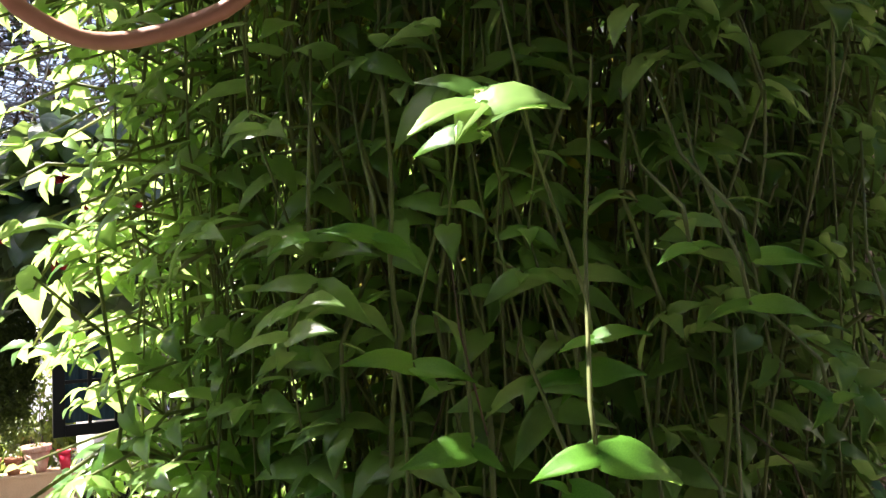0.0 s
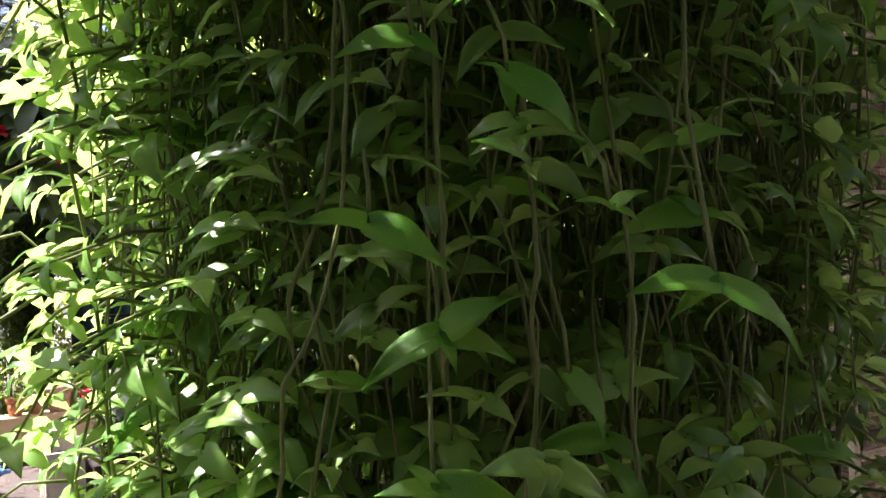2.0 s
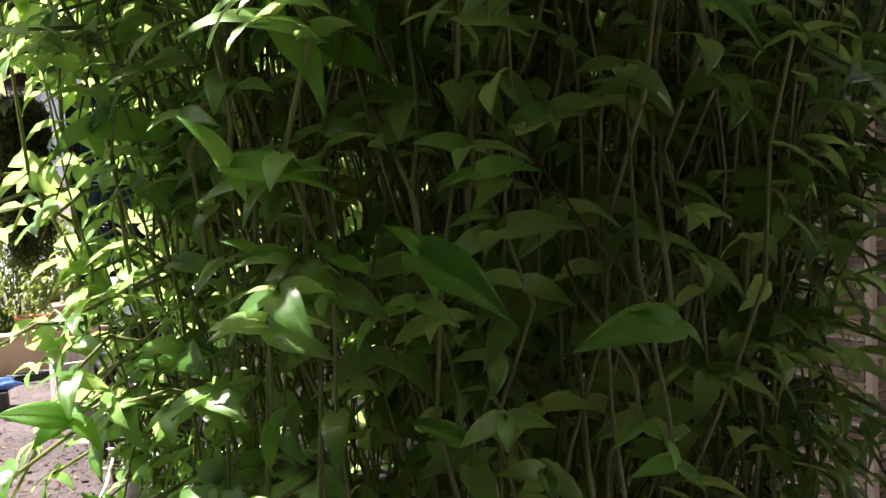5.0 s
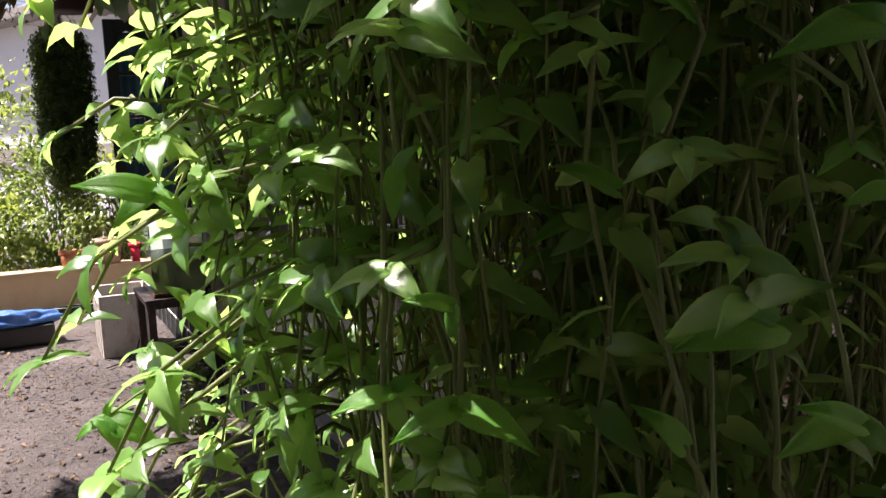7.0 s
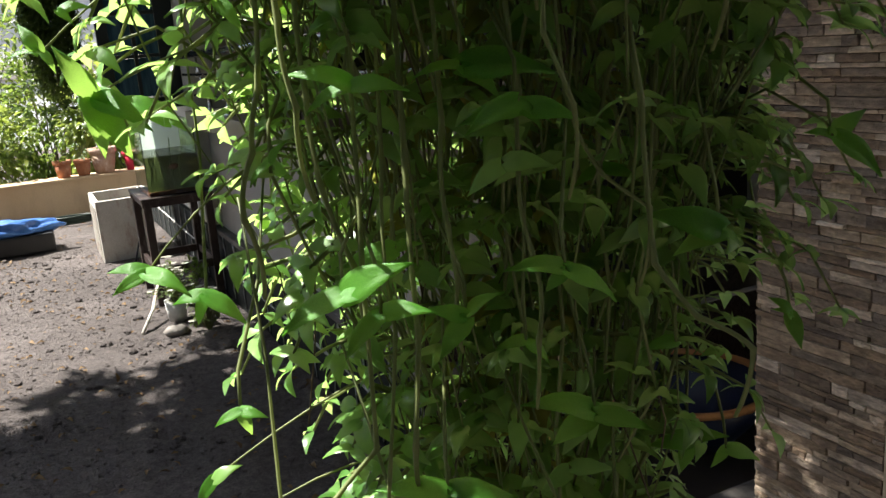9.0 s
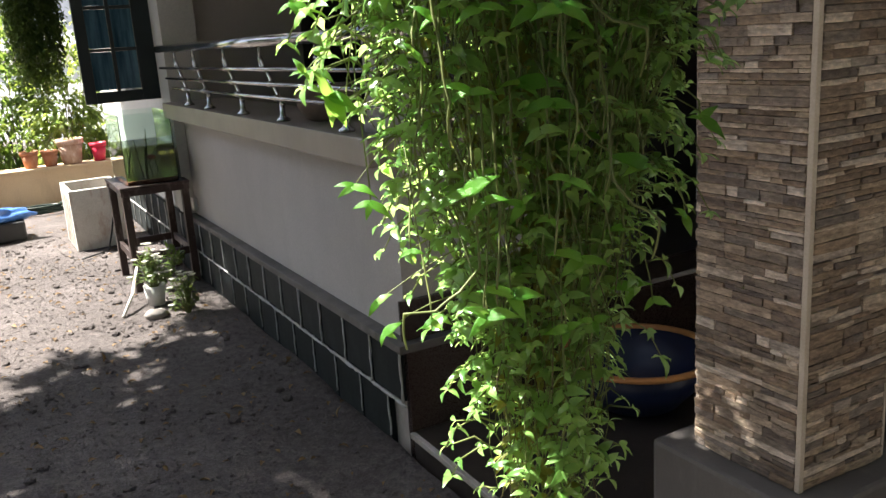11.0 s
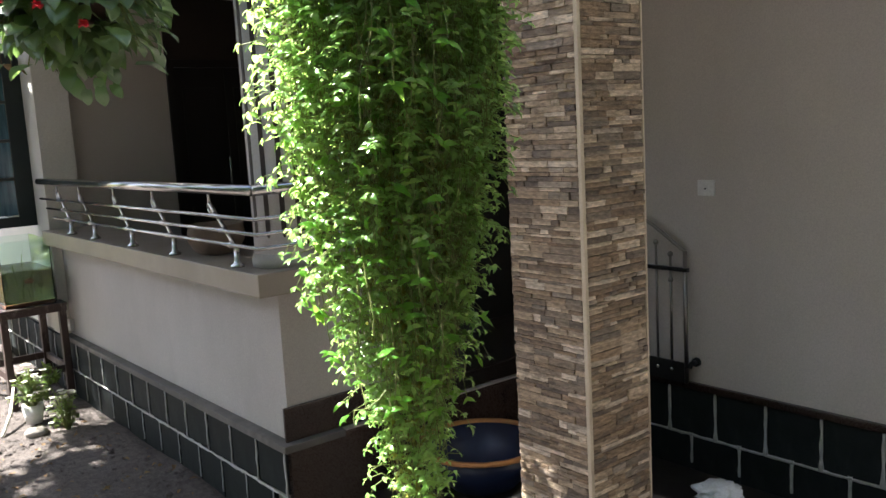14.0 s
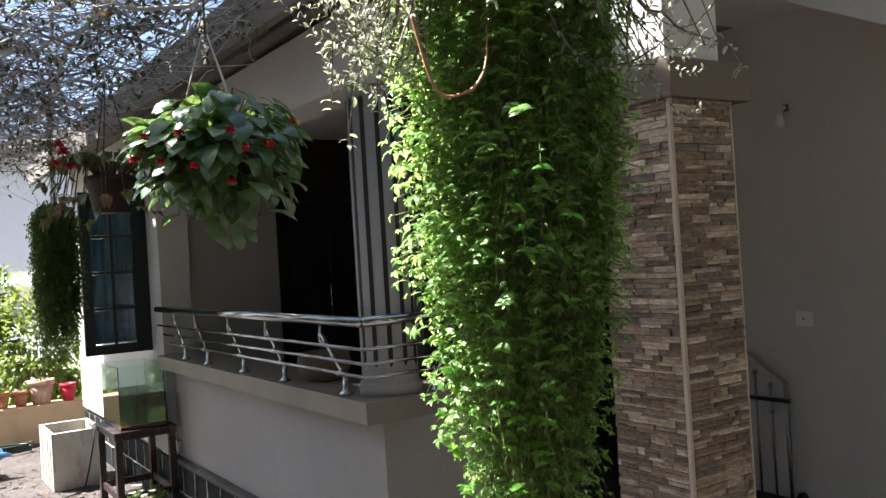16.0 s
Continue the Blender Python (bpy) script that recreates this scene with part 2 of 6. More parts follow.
LEAF_BUSH = leafy("bush_leaf", (0.035, 0.085, 0.02), (0.13, 0.21, 0.05), (0.30, 0.42, 0.08))
LEAF_DARK = leafy("dark_creeper_leaf", (0.018, 0.045, 0.012), (0.05, 0.10, 0.024), (0.10, 0.18, 0.03), amount=0.3)
LEAF_DRY = leafy("dry_leaf", (0.12, 0.07, 0.03), (0.28, 0.18, 0.09), (0.25, 0.14, 0.05), amount=0.25, gloss=0.8)
PETAL = leafy("red_petal", (0.55, 0.012, 0.03), (0.75, 0.03, 0.06), (0.6, 0.03, 0.05), amount=0.3)
WHITE_PETAL = leafy("white_petal", (0.6, 0.58, 0.5), (0.75, 0.74, 0.68), (0.5, 0.5, 0.4), amount=0.3)


def stone_material():
    m, nt, b = shade("cladding_stone", 0.8)
    rnd = nt.nodes.new("ShaderNodeNewGeometry").outputs["Random Per Island"]
    own = nt.nodes.new("ShaderNodeObjectInfo").outputs["Random"]
    add = nt.nodes.new("ShaderNodeMath")
    add.operation = "ADD"
    nt.links.new(rnd, add.inputs[0])
    nt.links.new(own, add.inputs[1])
    fr = nt.nodes.new("ShaderNodeMath")
    fr.operation = "FRACT"
    nt.links.new(add.outputs[0], fr.inputs[0])
    col = ramp(nt, fr.outputs[0], [(0.0, (0.112, 0.090, 0.075)), (0.18, (0.202, 0.141, 0.096)), (0.36, (0.274, 0.198, 0.133)), (0.5, (0.168, 0.138, 0.115)), (0.66, (0.319, 0.240, 0.167)), (0.82, (0.448, 0.356, 0.266)), (0.92, (0.605, 0.508, 0.412)), (1.0, (0.140, 0.113, 0.095))])
    n = noise_node(nt, 30, 6, 0.7, stretch=(1, 1, 3.6))
    n2 = noise_node(nt, 160, 3, 0.6)
    tone = ramp(nt, n.outputs["Fac"], [(0.30, (0.40, 0.385, 0.37)), (0.5, (0.95, 0.95, 0.95)), (0.72, (1.75, 1.70, 1.60))])
    col = mixed(nt, col, tone, 1.0, "MULTIPLY")
    nt.links.new(col, b.inputs["Base Color"])
    ad = nt.nodes.new("ShaderNodeMath")
    ad.operation = "ADD"
    nt.links.new(n.outputs["Fac"], ad.inputs[0])
    nt.links.new(n2.outputs["Fac"], ad.inputs[1])
    bumped(nt, b, ad.outputs[0], 0.9, 0.006)
    return m


def ground_material():
    m, nt, b = shade("bare_earth", 0.95)
    n1, n2, n3 = noise_node(nt, 0.8, 6, 0.65), noise_node(nt, 26, 6, 0.7), noise_node(nt, 110, 4, 0.7)
    col = ramp(nt, n1.outputs["Fac"], [(0.3, (0.086, 0.071, 0.064)), (0.5, (0.136, 0.115, 0.106)), (0.7, (0.225, 0.194, 0.182))])
    c2 = ramp(nt, n2.outputs["Fac"], [(0.3, (0.52, 0.49, 0.48)), (0.5, (0.90, 0.90, 0.90)), (0.72, (1.3, 1.27, 1.24))])
    c3 = ramp(nt, n3.outputs["Fac"], [(0.35, (0.6, 0.6, 0.6)), (0.65, (1.15, 1.15, 1.15))])
    col = mixed(nt, mixed(nt, col, c2, 1.0, "MULTIPLY"), c3, 1.0, "MULTIPLY")
    nt.links.new(col, b.inputs["Base Color"])
    ad = nt.nodes.new("ShaderNodeMath")
    ad.operation = "ADD"
    nt.links.new(n2.outputs["Fac"], ad.inputs[0])
    nt.links.new(n3.outputs["Fac"], ad.inputs[1])
    bumped(nt, b, ad.outputs[0], 1.0, 0.02)
    return m


STONE = stone_material()
EARTH = ground_material()


# building helpers
def link_mesh(name, me, mat, parent=None, label="", kind="", category=""):
    ob = new(name, me)
    for m in mat if isinstance(mat, (list, tuple)) else [mat]:
        me.materials.append(m)
    if parent is not None:
        ob.parent = parent
    return tagged(ob, label, category, "", kind)


def part(name, bm, material, parent, label="", kind=""):
    """Links a bmesh as one mesh object under a thing or a part."""
    me = bpy.data.meshes.new(name)
    bm.normal_update()
    bm.to_mesh(me)
    bm.free()
    return link_mesh(name, me, material, parent, label, kind)


def structure(name, bm, material, label="", category=""):
    ob = part(name, bm, material, None)
    return tagged(ob, label, category, "", "structure")


def thing(name, place, label, category, group="", turn=0):
    ob = new(name)
    ob.empty_display_size = 0.05
    ob.matrix_world = pose(*place, 0, 0, turn)
    return tagged(ob, label, category, group)


def boxes(*spans, bevel=0.0):
    """A bmesh of boxes, each (x0, y0, z0, x1, y1, z1)."""
    out = bmesh.new()
    for x0, y0, z0, x1, y1, z1 in spans:
        got = bmesh.ops.create_cube(out, size=1.0)["verts"]
        for v in got:
            v.co = Vector(((x0 + x1) / 2 + v.co.x * (x1 - x0), (y0 + y1) / 2 + v.co.y * (y1 - y0), (z0 + z1) / 2 + v.co.z * (z1 - z0)))
    if bevel:
        bmesh.ops.bevel(out, geom=list(out.edges), offset=bevel, segments=2, affect="EDGES", profile=0.6)
    return out


def tube_data(points, radii, sides=8, cap=True):
    """Vertices and faces of a round bar along points."""
    pts = [Vector(p) for p in points]
    if not isinstance(radii, (list, tuple)):
        radii = [radii] * len(pts)
    verts, faces = [], []
    side = None
    for k, p in enumerate(pts):
        d = (pts[min(k + 1, len(pts) - 1)] - pts[max(k - 1, 0)]).normalized()
        if side is None:
            side = d.orthogonal().normalized()
        side = (side - d * side.dot(d)).normalized()
        up = d.cross(side)
        for s in range(sides):
            a = 2 * math.pi * s / sides
            verts.append(p + (side * math.cos(a) + up * math.sin(a)) * radii[k])
    for k in range(len(pts) - 1):
        for s in range(sides):
            a, b = k * sides + s, k * sides + (s + 1) % sides
            faces.append((a, b, b + sides, a + sides))
    if cap:
        faces.append(tuple(range(sides))[::-1])
        faces.append(tuple(range((len(pts) - 1) * sides, len(pts) * sides)))
    return verts, faces


def to_bm(out, verts, faces, smooth=True):
    vs = [out.verts.new(v) for v in verts]
    for f in faces:
        try:
            out.faces.new([vs[i] for i in f]).smooth = smooth
        except ValueError:
            pass
    return out


def tube(points, radii, sides=10, out=None):
    return to_bm(out or bmesh.new(), *tube_data(points, radii, sides))


def lathe(profile, sides=28, out=None, centre=(0, 0)):
    """A turned body from (radius, z) pairs."""
    out = out or bmesh.new()
    rings = []
    for r, z in profile:
        if r < 1e-5:
            rings.append([out.verts.new((centre[0], centre[1], z))])
        else:
            rings.append([out.verts.new((centre[0] + r * math.cos(2 * math.pi * s / sides), centre[1] + r * math.sin(2 * math.pi * s / sides), z)) for s in range(sides)])
    for a, b in zip(rings, rings[1:]):
        for s in range(sides):
            q = (s + 1) % sides
            if len(a) == 1:
                f = [a[0], b[q], b[s]]
            elif len(b) == 1:
                f = [a[s], a[q], b[0]]
            else:
                f = [a[s], a[q], b[q], b[s]]
            try:
                out.faces.new(f).smooth = True
            except ValueError:
                pass
    bmesh.ops.recalc_face_normals(out, faces=list(out.faces))
    return out


def blob(centre, size, rough=0.25, seed=0, level=3, out=None):
    """An uneven rounded lump."""
    out = out or bmesh.new()
    got = bmesh.ops.create_icosphere(out, subdivisions=level, radius=1.0)["verts"]
    for v in got:
        k = 1 + rough * noise.noise(v.co * 1.7 + Vector((seed * 3.1, seed, 0))) + rough * 0.5 * noise.noise(v.co * 4.3 + Vector((seed, 7, 0)))
        v.co = Vector(centre) + Vector((v.co.x * size[0], v.co.y * size[1], v.co.z * size[2])) * k
    for f in out.faces:
        f.smooth = True
    return out


def leaf_shape(steps=4, width=0.26, fold=0.10, droop=0.22, broad=0.36, tip=1.0):
    """A pointed leaf of length 1 along +y, folded at the midrib, its tip hanging; vertices and faces."""
    verts, faces = [], []
    for k in range(steps + 1):
        s = k / steps
        w = width * (s / broad) ** 0.55 if s < broad else width * max(0.0, 1 - ((s - broad) / (1 - broad)) ** (1.35 * tip))
        if k == 0:
            w = width * 0.16
        z = 0.10 * math.sin(s * math.pi) - droop * s * s
        verts += [(-w, s, z + fold * w / width), (0, s, z), (w, s, z + fold * w / width)]
    for k in range(steps):
        a = 3 * k
        if k == steps - 1:
            faces += [(a, a + 1, a + 4), (a + 1, a + 2, a + 4)]
        else:
            faces += [(a, a + 1, a + 4, a + 3), (a + 1, a + 2, a + 5, a + 4)]
    # the outermost row has only its middle point
    n = 3 * steps
    remap = {n + 1: n}
    verts = verts[:n] + [verts[n + 1]]
    faces = [tuple(remap.get(i, i) for i in f) for f in faces]
    return np.array(verts), faces


def frame_from(direction, up):
    """Rotation whose y runs along direction and whose z is nearest to up."""
    y = Vector(direction).normalized()
    x = y.cross(Vector(up))
    if x.length < 1e-4:
        x = y.orthogonal()
    x.normalize()
    z = x.cross(y)
    return Matrix((x, y, z)).transposed()


def leaves_mesh(name, shape, placed, smooth=True):
    """One mesh of many leaves; placed: (place, rotation 3x3, size)."""
    base, faces = shape
    n = len(base)
    allv = np.empty((len(placed) * n, 3))
    allf = []
    for k, (p, r, s) in enumerate(placed):
        allv[k * n:(k + 1) * n] = base @ (np.array(r).T * s) + np.array(p)
        allf += [tuple(i + k * n for i in f) for f in faces]
    me = bpy.data.meshes.new(name)
    me.from_pydata(allv.tolist(), [], allf)
    if smooth:
        me.polygons.foreach_set("use_smooth", [True] * len(me.polygons))
    return me


def joined_tubes(name, bars, sides=5):
    """One mesh of many bars; bars: (points, radii)."""
    vs, fs = [], []
    for pts, rad in bars:
        v, f = tube_data(pts, rad, sides)
        o = len(vs)
        vs += [tuple(x) for x in v]
        fs += [tuple(i + o for i in q) for q in f]
    me = bpy.data.meshes.new(name)
    me.from_pydata(vs, [], fs)
    me.polygons.foreach_set("use_smooth", [True] * len(me.polygons))
    return me


# ground: one uneven sheet to the horizon
def ground_height(x, y):
    h = 0.022 * noise.noise(Vector((x * 1.3, y * 1.3, 0))) + 0.012 * noise.noise(Vector((x * 5, y * 5, 3))) + 0.006 * noise.noise(Vector((x * 16, y * 16, 5)))
    if x > 0.03:
        h -= min(1.0, (x - 0.03) / 0.1) * 0.36
    return h


gx = np.concatenate([np.array([-400, -120, -40, -16, -9, -6]), np.arange(-4.5, 0.4, 0.06), np.array([0.6, 1.2, 2.5, 6, 16, 60, 400])])
gy = np.concatenate([np.array([-400, -120, -40, -14, -7, -4.5]), np.arange(-3.2, 8.2, 0.07), np.array([9, 11, 15, 25, 60, 150, 400])])
gv = [(float(x), float(y), ground_height(float(x), float(y))) for y in gy for x in gx]
nx = len(gx)
gf = [(j * nx + i, j * nx + i + 1, (j + 1) * nx + i + 1, (j + 1) * nx + i) for j in range(len(gy) - 1) for i in range(nx - 1)]
gm = bpy.data.meshes.new("ground")
gm.from_pydata(gv, [], gf)
gm.polygons.foreach_set("use_smooth", [True] * len(gm.polygons))
tagged(link_mesh("ground", gm, EARTH), "bare brown earth yard with dappled sun and small litter", "ground", "", "structure")

# porch floors
structure("floor_porch", boxes((0.02, -2.1, -0.35, 1.05, -0.004, 0.09), bevel=0.004), DARK_FLOOR, "dark polished porch platform beside the veranda", "floor")
structure("trim_porch_edge", boxes((-0.002, -2.1, 0.076, 0.02, -0.02, 0.098), bevel=0.003), CEMENT, "pale worn edging strip of the porch platform", "trim")
structure("floor_lower", boxes((1.05, -5.0, -0.45, 2.31, 0.0, -0.24)), DARK_FLOOR, "dark lower porch floor in shade", "floor")

# veranda: plinth core, parapet, ledge, floor
structure("wall_plinth", boxes((0.03, 0.03, -0.4, 0.30, 6.6, 0.405), (0.30, 0.03, -0.4, 2.31, 0.30, 0.405)), CEMENT, "cement core of the tiled plinth", "wall")
structure("trim_plinth_top", boxes((-0.012, -0.012, 0.405, 0.30, 3.30, 0.44), bevel=0.006), DARK_CEMENT, "chipped grey cement edge on top of the plinth", "trim")
structure("trim_entrance_step", boxes((0.30, -0.010, 0.405, 2.31, 0.26, 0.432), bevel=0.004), BROWN_GRANITE, "dark granite tread of the entrance step", "trim")
structure("trim_step_line", boxes((0.30, -0.014, 0.432, 2.31, 0.02, 0.440), bevel=0.002), CEMENT, "thin pale line along the entrance step", "trim")
structure("wall_parapet", boxes((0.045, 0.045, 0.44, 0.24, 3.25, 1.11), (0.24, 0.045, 0.44, 0.62, 0.24, 1.11)), PLASTER, "cream plastered veranda parapet wall, faintly stained", "wall")
structure("ledge", boxes((-0.085, -0.045, 1.11, 0.33, 3.22, 1.21), (0.33, -0.045, 1.11, 0.66, 0.33, 1.21), bevel=0.006), LEDGE_TOP, "beige stone ledge capping the parapet", "ledge")
structure("trim_dado", boxes((0.02, 0.028, 0.441, 0.62, 0.044, 0.595), bevel=0.003), BROWN_GRANITE, "dark brown granite skirting on the parapet end", "trim")
structure("floor_veranda", boxes((0.24, 0.26, 0.30, 2.6, 3.4, 0.44)), DARK_FLOOR, "dark veranda floor", "floor")
structure("trim_porch_riser", boxes((0.02, -0.002, -0.3, 2.31, 0.03, 0.404)), BROWN_GRANITE, "dark brown granite riser under the veranda", "trim")

# house walls, beams and ceilings
structure("wall_pilaster", boxes((-0.02, 3.26, 0.44, 0.21, 3.46, 3.0)), PLASTER_LIT, "cream pilaster at the veranda end", "wall")
structure("wall_end", boxes((0.21, 3.40, 0.44, 1.0, 3.55, 3.0), (2.0, 3.40, 0.44, 2.6, 3.55, 3.0)), PLASTER_GREY, "grey-beige veranda end wall in shade", "wall")
# Dark panel added where the ceiling only shades the wall above the door.
structure("trim_lintel_shade", boxes((1.0, 3.405, 2.42, 2.0, 3.54, 3.0), bevel=0.004), FLUTE_AND_SHADE, "dark panel painting the shade over the veranda door", "trim")
structure("wall_house_side", boxes((0.0, 3.46, 0.44, 0.21, 3.72, 3.0), (0.0, 5.1, 0.44, 0.21, 6.6, 3.0), (0.0, 3.72, 0.44, 0.21, 5.1, 1.22), (0.0, 3.72, 2.5, 0.21, 5.1, 3.0)), PLASTER_LIT, "cream side wall of the house with a window opening", "wall")
structure("wall_back", boxes((2.6, 0.3, 0.2, 2.75, 6.6, 3.0)), PLASTER_GREY, "plain back wall of the veranda", "wall")
# Black wall added to imitate the unlit depth of the entrance opening.
structure("wall_entrance_shade", boxes((0.95, 1.1, 0.44, 2.6, 1.22, 3.0)), BLACK_DOOR_SHADE, "near-black wall standing in for the deep shade of the entrance", "wall")
structure("wall_porch", boxes((2.31, -5.0, 0.28, 2.50, 0.3, 3.25)), PLASTER_GREY, "plain beige-grey porch wall in shade", "wall")
structure("wall_porch_base", boxes((2.335, -5.0, -0.45, 2.50, 0.0, 0.24)), BROWN_GRANITE, "dark base of the porch wall", "wall")
structure("trim_porch_wall", boxes((2.285, -5.0, 0.24, 2.50, 0.0, 0.28), bevel=0.005), BROWN_GRANITE, "dark granite sill along the porch wall", "trim")
structure("beam_front", boxes((0.0, 0.0, 2.62, 0.24, 3.26, 2.97), bevel=0.006), CEILING, "pale plastered veranda beam", "beam")
structure("beam_side", boxes((0.24, 0.0, 2.62, 2.31, 0.24, 2.97), bevel=0.006), CEILING, "pale plastered beam over the entrance", "beam")
structure("ceiling_veranda", boxes((0.24, 0.24, 2.90, 2.6, 3.40, 2.97)), CEILING, "pale veranda ceiling in shade", "ceiling")
structure("roof_slab", boxes((-0.28, -0.25, 3.02, 3.2, 7.2, 3.16), bevel=0.01), EAVE, "concrete roof slab with a stained edge", "roof")
structure("trim_eave", boxes((-0.33, -0.25, 2.90, -0.28, 7.2, 3.14), bevel=0.006), EAVE, "stained grey eave board", "trim")

structure("trim_gutter", boxes((-0.22, -0.2, 2.975, -0.13, 7.0, 3.018)), BLACK_PLASTIC, "dark gutter line under the eave", "trim")
structure("ceiling_porch", boxes((0.47, -0.74, 3.015, 3.2, -0.252, 3.17)), CEILING, "pale flat porch ceiling in shade", "ceiling")
bm = bmesh.new()
prof = [(-0.742, 3.015), (-2.45, 2.16), (-2.45, 2.28), (-0.742, 3.17)]
rows = [[bm.verts.new((x, y, z)) for y, z in prof] for x in (1.5, 3.2)]
for k in range(4):
    q = (k + 1) % 4
    bm.faces.new([rows[0][k], rows[0][q], rows[1][q], rows[1][k]])
bm.faces.new(rows[0][::-1])
bm.faces.new(rows[1])
bmesh.ops.recalc_face_normals(bm, faces=list(bm.faces))
structure("ceiling_slope", bm, CEILING, "pale sloping part of the porch ceiling", "ceiling")
structure("roof_porch", boxes((0.5, -2.3, 3.24, 3.2, -0.25, 3.38)), CEMENT, "concrete porch roof slab", "roof")
structure("beam_porch", boxes((0.21, -1.545, 2.39, 0.465, -0.25, 2.75), bevel=0.006), CEILING, "white plastered beam over the pillar", "beam")
structure("trim_beam_band", boxes((0.195, -1.575, 2.262, 0.57, -0.25, 2.385), bevel=0.006), BROWN_PAINT, "brown painted band under the white beam", "trim")


# stone-clad pillar on its pedestal
PX0, PX1, PY0, PY1, PZ0, PZ1 = 0.208, 0.500, -1.552, -1.245, 0.505, 2.262


def cladding_piece(w, h, d, seed):
    """A thin stone strip, face towards -y, with a chipped, chamfered front."""
    rnd = random.Random(seed)
    c = 0.0008
    v = [(0, 0, 0), (w, 0, 0), (w, 0, h), (0, 0, h)]
    j = lambda: rnd.uniform(-0.0006, 0.0006)
    v += [(c + j(), -d * rnd.uniform(0.75, 1.1), c + j() * 0.5), (w * 0.5, -d * rnd.uniform(0.7, 1.25), c * 0.6 + j() * 0.5), (w - c + j(), -d * rnd.uniform(0.75, 1.1), c + j() * 0.5),
          (w - c + j(), -d * rnd.uniform(0.75, 1.1), h - c + j() * 0.5), (w * 0.5, -d * rnd.uniform(0.7, 1.25), h - c * 0.6 + j() * 0.5), (c + j(), -d * rnd.uniform(0.75, 1.1), h - c + j() * 0.5)]
    f = [(4, 5, 8, 9), (5, 6, 7, 8), (0, 1, 6, 5, 4), (1, 2, 7, 6), (2, 3, 9, 8, 7), (3, 0, 4, 9)]
    return v, f


def build_pillar():
    pillar = thing("pillar", ((PX0 + PX1) / 2, (PY0 + PY1) / 2, 0.505), "square porch pillar clad in brown and grey split-stone strips", "pillar")
    inv = Matrix.Translation(-pillar.matrix_world.translation)

    def add(name, b, mat, label=""):
        ob = part(name, b, mat, pillar, label)
        ob.data.transform(inv)
        return ob

    add("core", boxes((PX0 + 0.012, PY0 + 0.012, PZ0, PX1 - 0.012, PY1 - 0.012, PZ1)), CEMENT)
    add("corner_strip", boxes((PX0 - 0.004, PY0 - 0.004, PZ0, PX0 + 0.010, PY0 + 0.010, PZ1), bevel=0.002), TRIM_STRIP, "cream corner strip")
    add("corner_strip", boxes((PX1 - 0.006, PY0 - 0.001, PZ0, PX1 + 0.002, PY0 + 0.010, PZ1), bevel=0.001), TRIM_STRIP)
    rnd = random.Random(11)
    rest_v, rest_f = [], []
    count = 0
    shapes = {}
    sides = [(Vector((PX0 + 0.012, PY0 + 0.010, 0)), 0, PX1 - PX0 - 0.020), (Vector((PX0 + 0.010, PY1, 0)), -90, PY1 - PY0 - 0.012),
             (Vector((PX1 - 0.010, PY0 + 0.012, 0)), 90, PY1 - PY0 - 0.012), (Vector((PX1, PY1 - 0.010, 0)), 180, PX1 - PX0)]
    for k, (corner, turn, width) in enumerate(sides):
        rot = Matrix.Rotation(radians(turn), 4, "Z")
        z = PZ0
        while z < PZ1 - 0.004:
            h = min(rnd.choice((0.009, 0.012, 0.015, 0.019, 0.024)), PZ1 - z)
            x = 0.0
            while x < width - 0.004:
                w = min(rnd.choice((0.035, 0.06, 0.085, 0.11, 0.14)), width - x)
                if width - x - w < 0.02:
                    w = width - x
                d = rnd.choice((0.0095, 0.011, 0.0125, 0.014, 0.0155))
                m = Matrix.Translation(corner + Vector((0, 0, z))) @ rot @ Matrix.Translation((x, 0, 0))
                if k < 2 and 1.05 < z < 1.75 and count < 300:
                    key = (round(w, 3), round(h, 3), d, rnd.randrange(3))
                    if key not in shapes:
                        v, f = cladding_piece(w - 0.0004, h - 0.0003, d, int(w * 1e4) + int(h * 1e5) + key[3])
                        me = bpy.data.meshes.new("stone_strip")
                        me.from_pydata(v, [], f)
                        me.materials.append(STONE)
                        shapes[key] = me
                    ob = new("stone_strip", shapes[key])
                    ob.parent = pillar
                    ob.matrix_basis = inv @ m
                    count += 1
                else:
                    v, f = cladding_piece(w - 0.0004, h - 0.0003, d, rnd.randrange(10000))
                    o = len(rest_v)
                    rest_v += [tuple(inv @ m @ Vector(p)) for p in v]
                    rest_f += [tuple(i + o for i in q) for q in f]
                x += w
            z += h
    me = bpy.data.meshes.new("stone_cladding")
    me.from_pydata(rest_v, [], rest_f)
    link_mesh("stone_cladding", me, STONE, pillar, "", "stuff")


build_pillar()
pedestal = thing("pillar_pedestal", (0.354, -1.40, 0.09), "dark grey painted concrete pedestal under the pillar", "pedestal")
part("block", boxes((-0.215, -0.225, 0.0, 0.225, 0.235, 0.412), bevel=0.012), PEDESTAL, pedestal)


# tiled plinths
def plinth_tiles(name, places, w, h, d, parent, mat):
    b = boxes((0, -d, 0, w, 0, h), bevel=0.003)
    me = bpy.data.meshes.new(name)
    b.to_mesh(me)
    b.free()
    me.materials.append(mat)
    for m in places:
        ob = new(name, me)
        ob.parent = parent
        ob.matrix_basis = m


